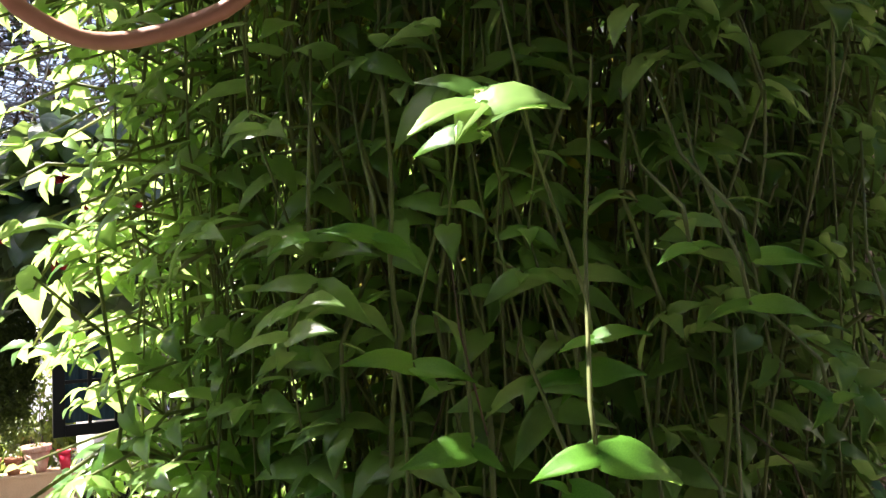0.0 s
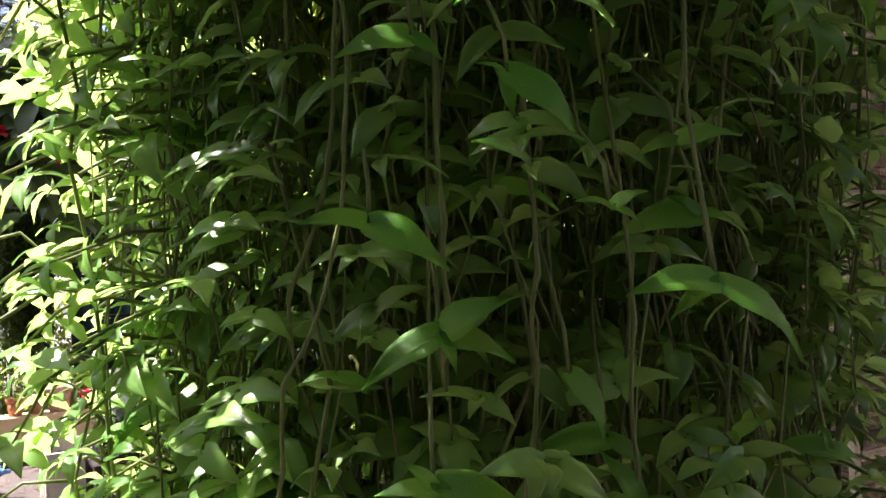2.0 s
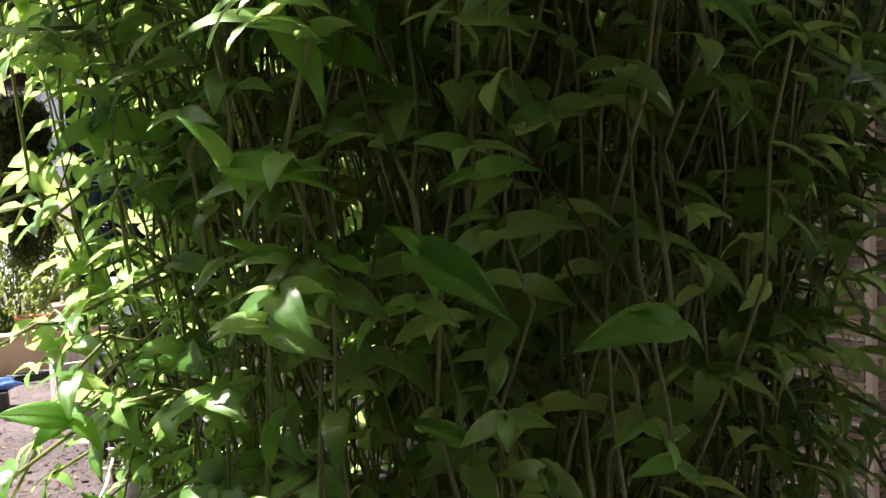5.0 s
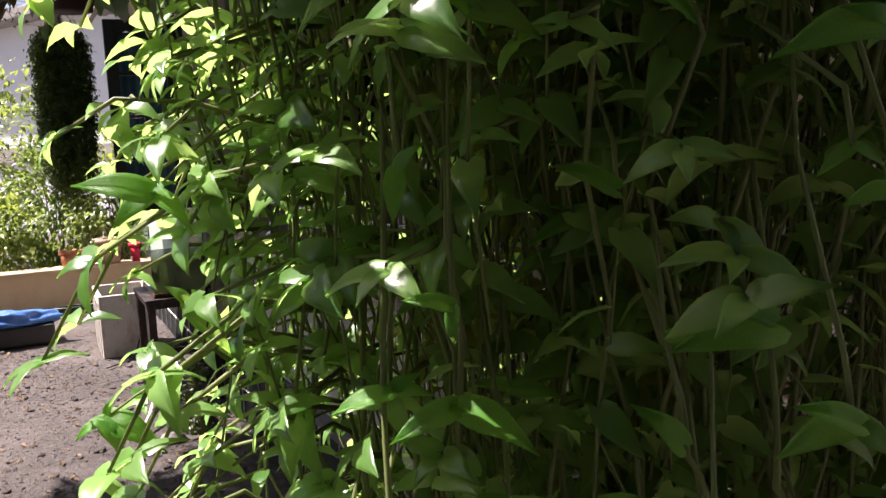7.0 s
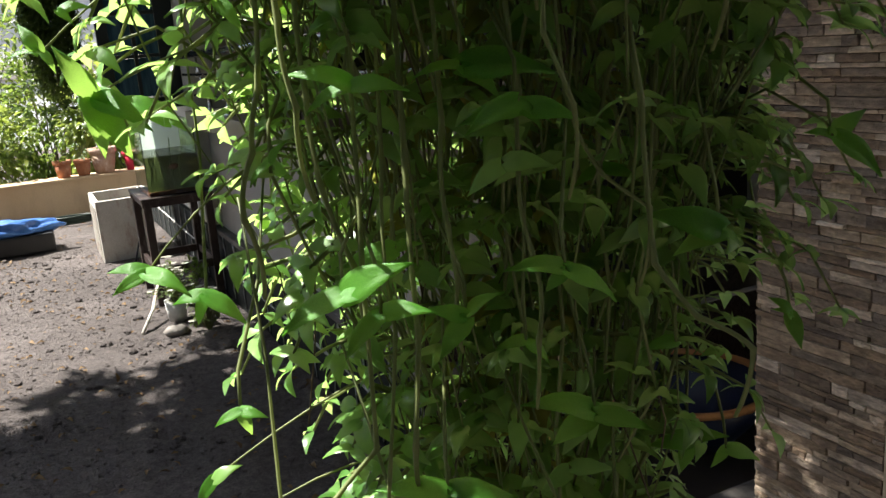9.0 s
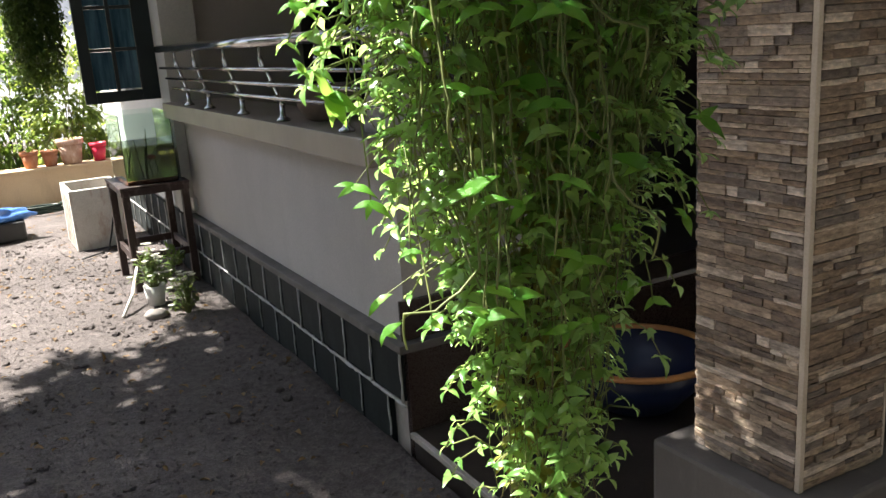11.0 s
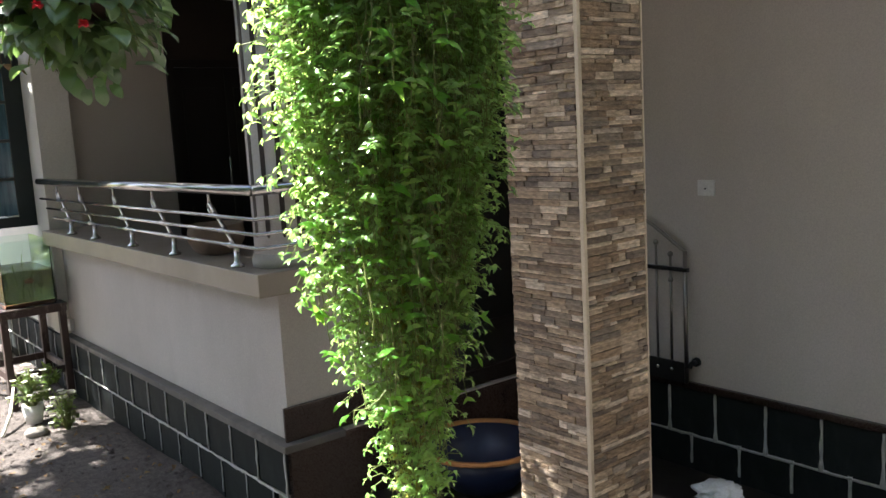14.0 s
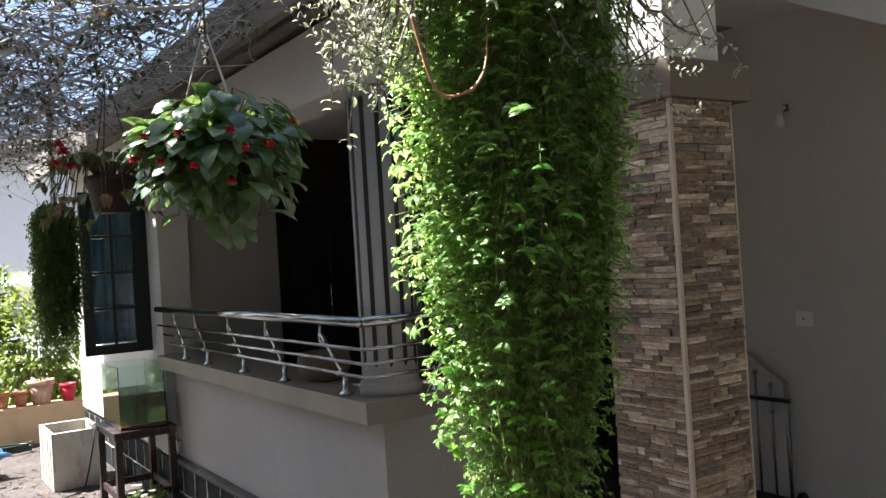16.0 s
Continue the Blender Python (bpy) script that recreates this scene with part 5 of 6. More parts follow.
    strand((-0.911, -2.282, 1.863), (-0.912, -2.282, 1.821), (-0.910, -2.283, 1.773))
    strand((-0.975, -2.197, 1.798), (-0.977, -2.197, 1.764), (-0.990, -2.191, 1.740), (-1.001, -2.186, 1.713))
    strand((-0.914, -2.228, 1.842), (-0.911, -2.231, 1.783), (-0.913, -2.232, 1.753), (-0.924, -2.227, 1.723), (-0.934, -2.222, 1.699))
    strand((-0.895, -2.238, 1.831), (-0.887, -2.244, 1.791), (-0.882, -2.248, 1.755))
    strand((-0.947, -2.211, 1.808), (-0.941, -2.215, 1.781), (-0.946, -2.214, 1.743), (-0.948, -2.215, 1.699))
    strand((-0.977, -2.173, 1.678), (-0.971, -2.179, 1.652), (-0.966, -2.184, 1.633), (-0.965, -2.186, 1.624), (-0.967, -2.189, 1.585))
    strand((-0.919, -2.201, 1.675), (-0.924, -2.204, 1.637), (-0.919, -2.209, 1.609), (-0.915, -2.215, 1.581))
    strand((-0.875, -2.226, 1.647), (-0.866, -2.232, 1.630))
    strand((-0.882, -2.225, 1.627), (-0.888, -2.223, 1.617), (-0.890, -2.225, 1.595), (-0.888, -2.228, 1.581))
    strand((-0.972, -2.196, 1.619), (-0.973, -2.202, 1.582))
    strand((-0.930, -2.216, 1.614), (-0.926, -2.223, 1.591), (-0.924, -2.229, 1.564), (-0.921, -2.233, 1.550))
    strand((-0.992, -2.199, 1.551), (-0.991, -2.205, 1.523), (-0.990, -2.210, 1.498))
    strand((-0.905, -2.240, 1.555), (-0.893, -2.248, 1.540), (-0.875, -2.258, 1.534))
    strand((-0.925, -2.238, 1.513), (-0.920, -2.244, 1.493))
    strand((-0.943, -2.206, 1.488), (-0.947, -2.213, 1.456), (-0.947, -2.217, 1.441))
    strand((-0.924, -2.219, 1.474), (-0.925, -2.226, 1.447), (-0.928, -2.232, 1.421))
    strand((-0.907, -2.222, 1.493), (-0.901, -2.231, 1.469), (-0.890, -2.240, 1.458))
    strand((-0.892, -2.244, 1.441), (-0.883, -2.253, 1.424), (-0.869, -2.262, 1.413))
    strand((-0.992, -2.178, 1.503), (-0.997, -2.181, 1.484), (-1.003, -2.184, 1.464))
    strand((-0.979, -2.185, 1.500), (-0.980, -2.193, 1.472), (-0.975, -2.202, 1.447))
    strand((-0.961, -2.215, 1.426), (-0.968, -2.221, 1.391))
    strand((-0.967, -2.211, 1.427), (-0.977, -2.219, 1.382))
    strand((-0.979, -2.216, 1.392), (-0.993, -2.213, 1.378), (-1.009, -2.208, 1.367), (-1.027, -2.199, 1.367))
    mass += own[300:]
    del own[300:]
    kinds = []
    for k, (w, fold, droop) in enumerate(((0.215, 0.08, 0.16), (0.235, 0.07, 0.24), (0.20, 0.10, 0.10))):
        v, f = fine_leaf(9, w, fold, droop, 0.30, 1.1)
        me = bpy.data.meshes.new("leaf")
        me.from_pydata(v.tolist(), [], f)
        me.polygons.foreach_set("use_smooth", [True] * len(me.polygons))
        me.materials.append(LEAF_OWN)
        kinds.append(me)
    for k, (p, r, s) in enumerate(own):
        ob = new("leaf", kinds[k % 3])
        ob.parent = vine
        ob.matrix_basis = back @ Matrix.Translation(p) @ r.to_4x4() @ Matrix.Scale(s, 4)
    near = [r for r in mass if (r[0] - AXIS).dot(TO_EYE) > 0.02]
    far = [r for r in mass if (r[0] - AXIS).dot(TO_EYE) <= 0.02]
    for k in range(6):
        w, fold, droop = ((0.235, 0.07, 0.14), (0.26, 0.06, 0.22), (0.22, 0.09, 0.08))[k % 3]
        shape = fine_leaf(5, w, fold, droop, 0.30, 1.1) if k < 3 else leaf_shape(4, w, fold, droop)
        me = leaves_mesh("leaf_mass", shape, (near if k < 3 else far)[k % 3::3])
        me.transform(back)
        link_mesh("leaf_mass", me, LEAF, vine, "", "stuff")
    me = leaves_mesh("old_leaf_mass", leaf_shape(4, 0.27, 0.1, 0.3), old)
    me.transform(back)
    link_mesh("old_leaf_mass", me, LEAF_OLD, vine, "dull older leaves", "stuff")
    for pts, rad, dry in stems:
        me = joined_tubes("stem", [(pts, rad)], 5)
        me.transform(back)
        link_mesh("stem", me, DRY_STEM_DARKENED if dry else STEM, vine)
    for name, bars, mat in (("side_shoot_mass", shoots, STEM), ("aerial_root_mass", roots, DRY_STEM_DARKENED)):
        me = joined_tubes(name, bars, 4)
        me.transform(back)
        link_mesh(name, me, mat, vine, "", "stuff")


build_vine()


# ---- foliage masses ----
def crown(place, size, count, leaf, mat, rnd, shape, name="crown", parent=None, clump=40, shell=0.55, droop=0.4):
    """Leaves in uneven clumps inside an ellipsoid."""
    lv = []
    centre = Vector(place)
    for c in range(max(1, count // clump)):
        d = Vector([rnd.gauss(0, 1) for _ in range(3)]).normalized()
        r = rnd.uniform(shell, 1.0) ** 0.7
        cc = Vector((d.x * size[0], d.y * size[1], d.z * size[2])) * r
        cs = rnd.uniform(0.18, 0.34) * min(size)
        for k in range(clump):
            o = Vector([rnd.gauss(0, 0.6) for _ in range(3)]) * cs
            p = cc + o
            out = (p.normalized() + Vector([rnd.gauss(0, 0.5) for _ in range(3)])).normalized()
            out.z -= droop * rnd.random()
            lv.append((centre + p, frame_from(out, (rnd.uniform(-0.6, 0.6), rnd.uniform(-0.6, 0.6), 1)), leaf * rnd.uniform(0.6, 1.25)))
    me = leaves_mesh(name, shape, lv)
    if parent is not None:
        me.transform(parent.matrix_world.inverted())
    return link_mesh(name, me, mat, parent, "", "stuff")


# ---- the woody shrub trailing over the vine's top ----
def bent(start, end, sag, rnd, n=9, wob=0.012):
    s, e = Vector(start), Vector(end)
    pts = []
    for k in range(n + 1):
        t = k / n
        p = s.lerp(e, t) + Vector((0, 0, sag * 4 * t * (1 - t)))
        if 0 < k:
            p += Vector([rnd.uniform(-wob, wob) for _ in range(3)])
        pts.append(p)
    return pts


def build_shrub():
    rnd = random.Random(21)
    sh = thing("climbing_shrub", (-0.9, -2.2, 2.8), "woody trailing shrub with small pale oval leaves over the vine", "shrub")
    back = Matrix.Translation((0.9, 2.2, -2.8))
    bars, lv = [], []

    def branch(s, e, sag, r, leafy_from=0.35, density=0.9):
        pts = bent(s, e, sag, rnd)
        bars.append((pts, [r * (1 - 0.65 * k / len(pts)) for k in range(len(pts))]))
        for k, p in enumerate(pts):
            if k / len(pts) < leafy_from:
                continue
            d0 = (pts[min(k + 1, len(pts) - 1)] - pts[max(k - 1, 0)]).normalized()
            for q in range(4):
                if rnd.random() > density:
                    continue
                az = rnd.uniform(0, 6.28)
                d = Vector((math.cos(az), math.sin(az), rnd.uniform(-0.4, 0.5))) + d0 * 0.6
                lv.append((p + d0 * rnd.uniform(-0.012, 0.012), frame_from(d, (rnd.uniform(-0.4, 0.4), rnd.uniform(-0.4, 0.4), 1)), rnd.uniform(0.015, 0.025)))
        return pts

    for k in range(7):
        s = (-0.98 + rnd.uniform(-0.1, 0.06), -2.12 + rnd.uniform(-0.08, 0.08), 2.75)
        e = (-1.15 + rnd.uniform(-0.10, 0.10), -2.10 + rnd.uniform(-0.10, 0.08), rnd.uniform(2.0, 2.24))
        branch(s, e, rnd.uniform(-0.02, 0.10), rnd.uniform(0.002, 0.0035))
    for k in range(7):
        s = (-0.80 + rnd.uniform(-0.08, 0.1), -2.22 + rnd.uniform(-0.08, 0.08), 2.75)
        e = (-0.74 + rnd.uniform(-0.14, 0.16), -2.36 + rnd.uniform(-0.10, 0.10), rnd.uniform(2.12, 2.27))
        branch(s, e, rnd.uniform(-0.02, 0.10), rnd.uniform(0.002, 0.0035))
    # sprays that hang down and curl up at their tips, leaves in pairs
    def spray(s, low, tip, r):
        s, low, tip = Vector(s), Vector(low), Vector(tip)
        mid = low * 1.5 - (s + tip) * 0.25
        pts = [s * (1 - t) ** 2 + mid * 2 * t * (1 - t) + tip * t * t for t in [k / 22 for k in range(23)]]
        pts = [p + Vector([rnd.uniform(-0.002, 0.002) for _ in range(3)]) for p in pts]
        bars.append((pts, [r * (1 - 0.7 * k / 22) for k in range(23)]))
        for k in range(6, 23):
            d0 = (pts[min(k + 1, 22)] - pts[k - 1]).normalized()
            side = d0.cross(Vector((math.cos(k * 1.57 + 0.6), math.sin(k * 1.57 + 0.6), 0.2))).normalized()
            for sgn in (-1, 1):
                d = side * sgn + d0 * 0.7 + Vector((0, 0, rnd.uniform(0.0, 0.4)))
                lv.append((pts[k], frame_from(d, (rnd.uniform(-0.7, 0.1), rnd.uniform(-0.7, 0.2), 1)), rnd.uniform(0.014, 0.021) * (1 - 0.02 * (k - 6))))

    for k in range(26):
        low = Vector((-1.09 + rnd.uniform(-0.07, 0.05), -2.13 + rnd.uniform(-0.05, 0.05), rnd.uniform(2.06, 2.17)))
        spray((-1.02 + rnd.uniform(-0.05, 0.04), -2.11 + rnd.uniform(-0.04, 0.04), rnd.uniform(2.40, 2.62)), low, low + Vector((rnd.uniform(-0.14, -0.03), rnd.uniform(-0.05, 0.05), rnd.uniform(0.04, 0.20))), 0.0022)
    for k in range(22):
        low = Vector((-0.71 + rnd.uniform(-0.10, 0.13), -2.22 + rnd.uniform(-0.07, 0.07), rnd.uniform(2.07, 2.21)))
        spray((-0.78 + rnd.uniform(-0.05, 0.06), -2.20 + rnd.uniform(-0.05, 0.05), rnd.uniform(2.42, 2.65)), low, low + Vector((rnd.uniform(0.0, 0.12), rnd.uniform(-0.09, 0.03), rnd.uniform(-0.06, 0.12))), 0.0022)
    for k in range(16):
        low = Vector((-0.92 + rnd.uniform(-0.13, 0.13), -2.31 + rnd.uniform(-0.04, 0.04), rnd.uniform(2.17, 2.25)))
        spray((low.x + rnd.uniform(-0.05, 0.05), -2.25 + rnd.uniform(-0.03, 0.03), rnd.uniform(2.46, 2.62)), low, low + Vector((rnd.uniform(-0.10, 0.12), rnd.uniform(-0.06, 0.02), rnd.uniform(-0.01, 0.08))), 0.0020)
    # Unseen leaf clump added to keep sun off the vine's front.
    crown((-0.97, -2.23, 2.66), (0.19, 0.16, 0.10), 1000, 0.030, LEAF_PALE_LIT, rnd, leaf_shape(4, 0.20, 0.04, 0.08, 0.5, 1.5), "sun_block_leaf_mass", sh, 30, 0.1)
    # long arching branches
    spray((-0.93, -2.27, 2.42), (-0.89, -2.285, 2.09), (-0.72, -2.36, 2.16), 0.0036)
    branch((-0.80, -2.28, 2.30), (-0.60, -2.42, 2.115), -0.02, 0.0028, 0.2)
    branch((-0.92, -2.30, 2.55), (-0.80, -2.40, 2.09), -0.12, 0.003, 0.6)
    u = [(-1.115, -2.201, 2.194), (-1.098, -2.212, 2.104), (-1.087, -2.215, 2.079), (-1.076, -2.214, 2.072), (-1.062, -2.214, 2.068), (-1.042, -2.219, 2.073), (-1.021, -2.229, 2.083), (-0.996, -2.23, 2.12), (-0.971, -2.206, 2.227), (-0.963, -2.189, 2.44)]
    for _ in range(2):
        u = [u[0]] + [tuple(a * (1 - w) + b * w for a, b in zip(p, q)) for p, q in zip(u, u[1:]) for w in (0.25, 0.75)] + [u[-1]]
    me = joined_tubes("bent_branch", [(u, [0.0026 if k < 0.6 * len(u) else 0.0026 - 0.0040 * (k / len(u) - 0.6) for k in range(len(u))])], 10)
    me.transform(back)
    link_mesh("bent_branch", me, PINK_BRANCH, sh, "pinkish bent young branch")
    me = joined_tubes("branch_mass", bars, 6)
    me.transform(back)
    link_mesh("branch_mass", me, BARK, sh, "", "stuff")
    me = leaves_mesh("leaf_mass", leaf_shape(4, 0.20, 0.04, 0.08, 0.5, 1.5), lv)
    me.transform(back)
    link_mesh("leaf_mass", me, LEAF_PALE_LIT, sh, "small pale oval leaves", "stuff")


build_shrub()
pole = thing("overhead_pole", (-0.2, -1.75, 2.8), "weathered wooden pole carrying the vine", "pole")
me = joined_tubes("bar", [([(-1.25, -2.42, 2.78), (-0.9, -2.18, 2.78), (-0.3, -1.78, 2.79), (0.33, -1.38, 2.79)], 0.022)], 10)
me.transform(Matrix.Translation((0.2, 1.75, -2.8)))
link_mesh("bar", me, BARK, pole)


def basket_flower(place, r, rnd, parent, mat=None):
    lv = []
    for k in range(26):
        a, e = k * 2.4, -0.5 + 1.4 * k / 26
        d = Vector((math.cos(a) * math.cos(e), math.sin(a) * math.cos(e), math.sin(e)))
        lv.append((Vector(place), frame_from(d, (0, 0, 1)), r * rnd.uniform(0.8, 1.1)))
    me = leaves_mesh("flower", leaf_shape(3, 0.42, 0.05, 0.1, 0.6, 2.0), lv)
    me.transform(parent.matrix_world.inverted())
    link_mesh("flower", me, mat or PETAL, parent, "red flower head")


def build_basket():
    rnd = random.Random(8)
    c = Vector((-0.855, -0.59, 2.19))
    b = thing("hanging_basket", (c.x, c.y, c.z), "hanging basket with broad dark green leaves and red flowers", "plant", "hanging baskets")
    part("pot", lathe([(0, -0.06), (0.09, -0.06), (0.13, 0.10), (0.12, 0.10), (0, 0.08)], 24), BROWN_POT, b)
    for k in range(3):
        a = k * 2.094 + 0.6
        part("hanger_wire", tube([(0.13 * math.cos(a), 0.13 * math.sin(a), 0.10), (0.012 * math.cos(a) - 0.03, 0.012 * math.sin(a), 0.40)], 0.002, 6), OLD_WHITE, b)
    part("hook", tube([(-0.03, 0, 0.39), (-0.03, 0, 0.80)], 0.004, 6), DRY_STEM_DARKENED, b)
    lv, bars = [], []
    for k in range(280):
        az, el = rnd.uniform(0, 6.28), rnd.triangular(-0.9, 1.0, 0.35)
        rr = rnd.uniform(0.72, 1.0)
        out = Vector((math.cos(az), math.sin(az), 0))
        z = 0.20 * el * (1.0 if el > 0 else 1.15)
        w = math.sqrt(max(0.05, 1 - (el * 0.85) ** 2))
        p = c + out * 0.255 * w * rr + Vector((0, 0, z + 0.01))
        d = out + Vector((rnd.uniform(-0.5, 0.5), rnd.uniform(-0.5, 0.5), -rnd.uniform(0.0, 0.9)))
        lv.append((p, frame_from(d, out * rnd.uniform(0.2, 1.3) + Vector((rnd.uniform(-0.5, 0.5), rnd.uniform(-0.5, 0.5), 1.0))), rnd.uniform(0.05, 0.095)))
        if k % 3 == 0:
            bars.append(([c + Vector((out.x * 0.05, out.y * 0.05, 0.08)), c + out * 0.13 * w + Vector((0, 0, max(z, 0.02) + 0.04)), p], [0.004, 0.003, 0.002]))
    for k in range(8):
        p = c + Vector((rnd.uniform(-0.06, 0.10), rnd.uniform(-0.06, 0.06), -0.19 - 0.010 * k))
        lv.append((p, frame_from((rnd.uniform(-0.5, 0.5), rnd.uniform(-0.5, 0.5), -0.9), (-0.5, -0.8, 0.3)), rnd.uniform(0.045, 0.07)))
    inv = b.matrix_world.inverted()
    shape = fine_leaf(8, 0.34, 0.08, 0.28, 0.42, 2.3)
    v, f = shape
    me1 = bpy.data.meshes.new("leaf")
    me1.from_pydata(v.tolist(), [], f)
    me1.polygons.foreach_set("use_smooth", [True] * len(me1.polygons))
    me1.materials.append(leafy("broad_basket_leaf_own", (0.045, 0.11, 0.05), (0.16, 0.26, 0.13), (0.26, 0.42, 0.12), own=True, gloss=0.3, amount=0.3, spec=1.0))
    for p, r, s in lv:
        ob = new("leaf", me1)
        ob.parent = b
        ob.matrix_basis = inv @ Matrix.Translation(p) @ r.to_4x4() @ Matrix.Scale(s, 4)
    me = joined_tubes("stalk_mass", bars, 5)
    me.transform(inv)
    link_mesh("stalk_mass", me, STEM, b, "", "stuff")
    crown(c + Vector((0, 0, 0.01)), (0.19, 0.19, 0.15), 480, 0.085, LEAF_BROAD, rnd, leaf_shape(4, 0.36, 0.1, 0.3, 0.45, 1.4), "inner_leaf_mass", b, 24, 0.5)
    for dx, dz in ((-0.20, 0.13), (-0.09, 0.13), (0.06, 0.13), (0.10, 0.075), (0.17, 0.09), (-0.05, 0.03), (0.055, -0.02), (-0.24, 0.07), (-0.15, 0.05), (0.24, 0.17)):
        p = c + ACROSS * dx + TO_EYE * (0.30 * math.sqrt(max(0.1, 1 - (dx / 0.3) ** 2))) + Vector((0, 0, dz - 0.09))
        basket_flower(p, 0.017, rnd, b)


build_basket()


def build_second_basket():
    rnd = random.Random(18)
    c = Vector((-0.87, 0.88, 2.12))
    b = thing("hanging_pot", (c.x, c.y, c.z), "brown hanging pot with sparse dry stems and red flowers", "plant", "hanging baskets")
    part("pot", lathe([(0, 0), (0.085, 0), (0.115, 0.15), (0.122, 0.15), (0.122, 0.17), (0.108, 0.17), (0, 0.14)], 24), BROWN_POT, b)
    for k in range(3):
        a = k * 2.094
        part("hanger_wire", tube([(0.115 * math.cos(a), 0.115 * math.sin(a), 0.165), (0.01 * math.cos(a), 0.01 * math.sin(a), 0.62)], 0.003, 6), DRY_STEM_DARKENED, b)
    bars, lv = [], []
    for k in range(34):
        az = rnd.uniform(0, 6.28)
        out = Vector((math.cos(az), math.sin(az), 0))
        ln = rnd.uniform(0.12, 0.34)
        p0 = c + out * 0.04 + Vector((0, 0, 0.15))
        pts = [p0, p0 + out * ln * 0.4 + Vector((0, 0, 0.11)), p0 + out * ln * 0.75 + Vector((0, 0, 0.10)), p0 + out * ln + Vector((0, 0, 0.02 - 0.2 * rnd.random()))]
        bars.append((pts, [0.004, 0.003, 0.003, 0.002]))
        for p in pts[1:]:
            for q in range(3):
                d = out + Vector((rnd.uniform(-0.8, 0.8), rnd.uniform(-0.8, 0.8), rnd.uniform(-1.0, 0.2)))
                lv.append((p, frame_from(d, (0, 0, 1)), rnd.uniform(0.04, 0.08)))
    inv = b.matrix_world.inverted()
    me = joined_tubes("stalk_mass", bars, 5)
    me.transform(inv)
    link_mesh("stalk_mass", me, DRY_STEM_DARKENED, b, "", "stuff")
    for mat, sel in ((LEAF_BROAD, lv[::2]), (LEAF_DRY, lv[1::2])):
        me = leaves_mesh("leaf_mass", leaf_shape(5, 0.28, 0.08, 0.35, 0.45), sel)
        me.transform(inv)
        link_mesh("leaf_mass", me, mat, b, "", "stuff")
    for o in ((-0.22, -0.10, 0.27), (-0.25, -0.08, 0.22), (-0.20, -0.14, 0.20), (-0.23, -0.05, 0.31), (0.1, -0.2, 0.24)):
        basket_flower(c + Vector(o), 0.030, rnd, b)


build_second_basket()


# ---- dry creeper tangle overhead ----
def build_tangle():
    rnd = random.Random(31)
    t = thing("dry_creeper", (-1.2, 1.4, 2.95), "tangle of bare grey creeper twigs spread overhead from the eave", "creeper")
    inv = t.matrix_world.inverted()
    limbs, twigs, lv, dry = [], [], [], []
    for k in range(26):
        y = rnd.uniform(-0.3, 5.0)
        limbs.append((bent((-0.28, y + rnd.uniform(-0.3, 0.3), rnd.uniform(2.95, 3.1)), (-1.8, y + rnd.uniform(-0.8, 0.8), rnd.uniform(2.75, 3.3)), rnd.uniform(-0.15, 0.1), rnd, 10, 0.05), rnd.uniform(0.004, 0.009)))
    for k in range(10):
        x = rnd.uniform(-1.6, -0.5)
        limbs.append((bent((x, -0.4, rnd.uniform(2.85, 3.2)), (x + rnd.uniform(-0.5, 0.5), 5.2, rnd.uniform(2.85, 3.2)), rnd.uniform(-0.15, 0.1), rnd, 16, 0.05), rnd.uniform(0.004, 0.009)))
    for k in range(2100):
        p = Vector((rnd.uniform(-1.7, -0.35), rnd.uniform(-0.35, 5.2), rnd.triangular(2.62, 3.45, 3.0)))
        az, ln = rnd.uniform(0, 6.28), rnd.uniform(0.15, 0.75)
        d = Vector((math.cos(az), math.sin(az), rnd.uniform(-0.45, 0.35)))
        e = p + d * ln
        if e.x > -0.34:
            continue
        pts = bent(p, e, rnd.uniform(-0.10, 0.06) * ln, rnd, 5, 0.018)
        twigs.append((pts, [0.0034 * rnd.uniform(0.45, 1.2) * (1 - 0.12 * i) for i in range(6)]))
        if rnd.random() < 0.35:
            for q in pts[1:]:
                for c in range(2):
                    row = (q, frame_from(Vector([rnd.gauss(0, 1) for _ in range(3)]) + Vector((0, 0, -0.5)), (rnd.uniform(-1, 1), rnd.uniform(-1, 1), 1)), rnd.uniform(0.02, 0.045))
                    (lv if rnd.random() < 0.55 else dry).append(row)
    for name, bars, s in (("limb_mass", limbs, 7), ("twig_mass", [q for k, q in enumerate(twigs) if k % 3], 4), ("dark_twig_mass", twigs[::3], 4)):
        me = joined_tubes(name, bars, s)
        me.transform(inv)
        link_mesh(name, me, BARK if name == "dark_twig_mass" else SUNLIT_BARK, t, "", "stuff")
    for rows, mat in ((lv, LEAF_DARK), (dry, LEAF_DRY)):
        me = leaves_mesh("leaf_mass", leaf_shape(4, 0.26, 0.1, 0.3), rows)
        me.transform(inv)
        link_mesh("leaf_mass", me, mat, t, "", "stuff")


build_tangle()


# ---- trees, bushes and small plants ----
BUSH_LEAF = leaf_shape(3, 0.25, 0.1, 0.25)


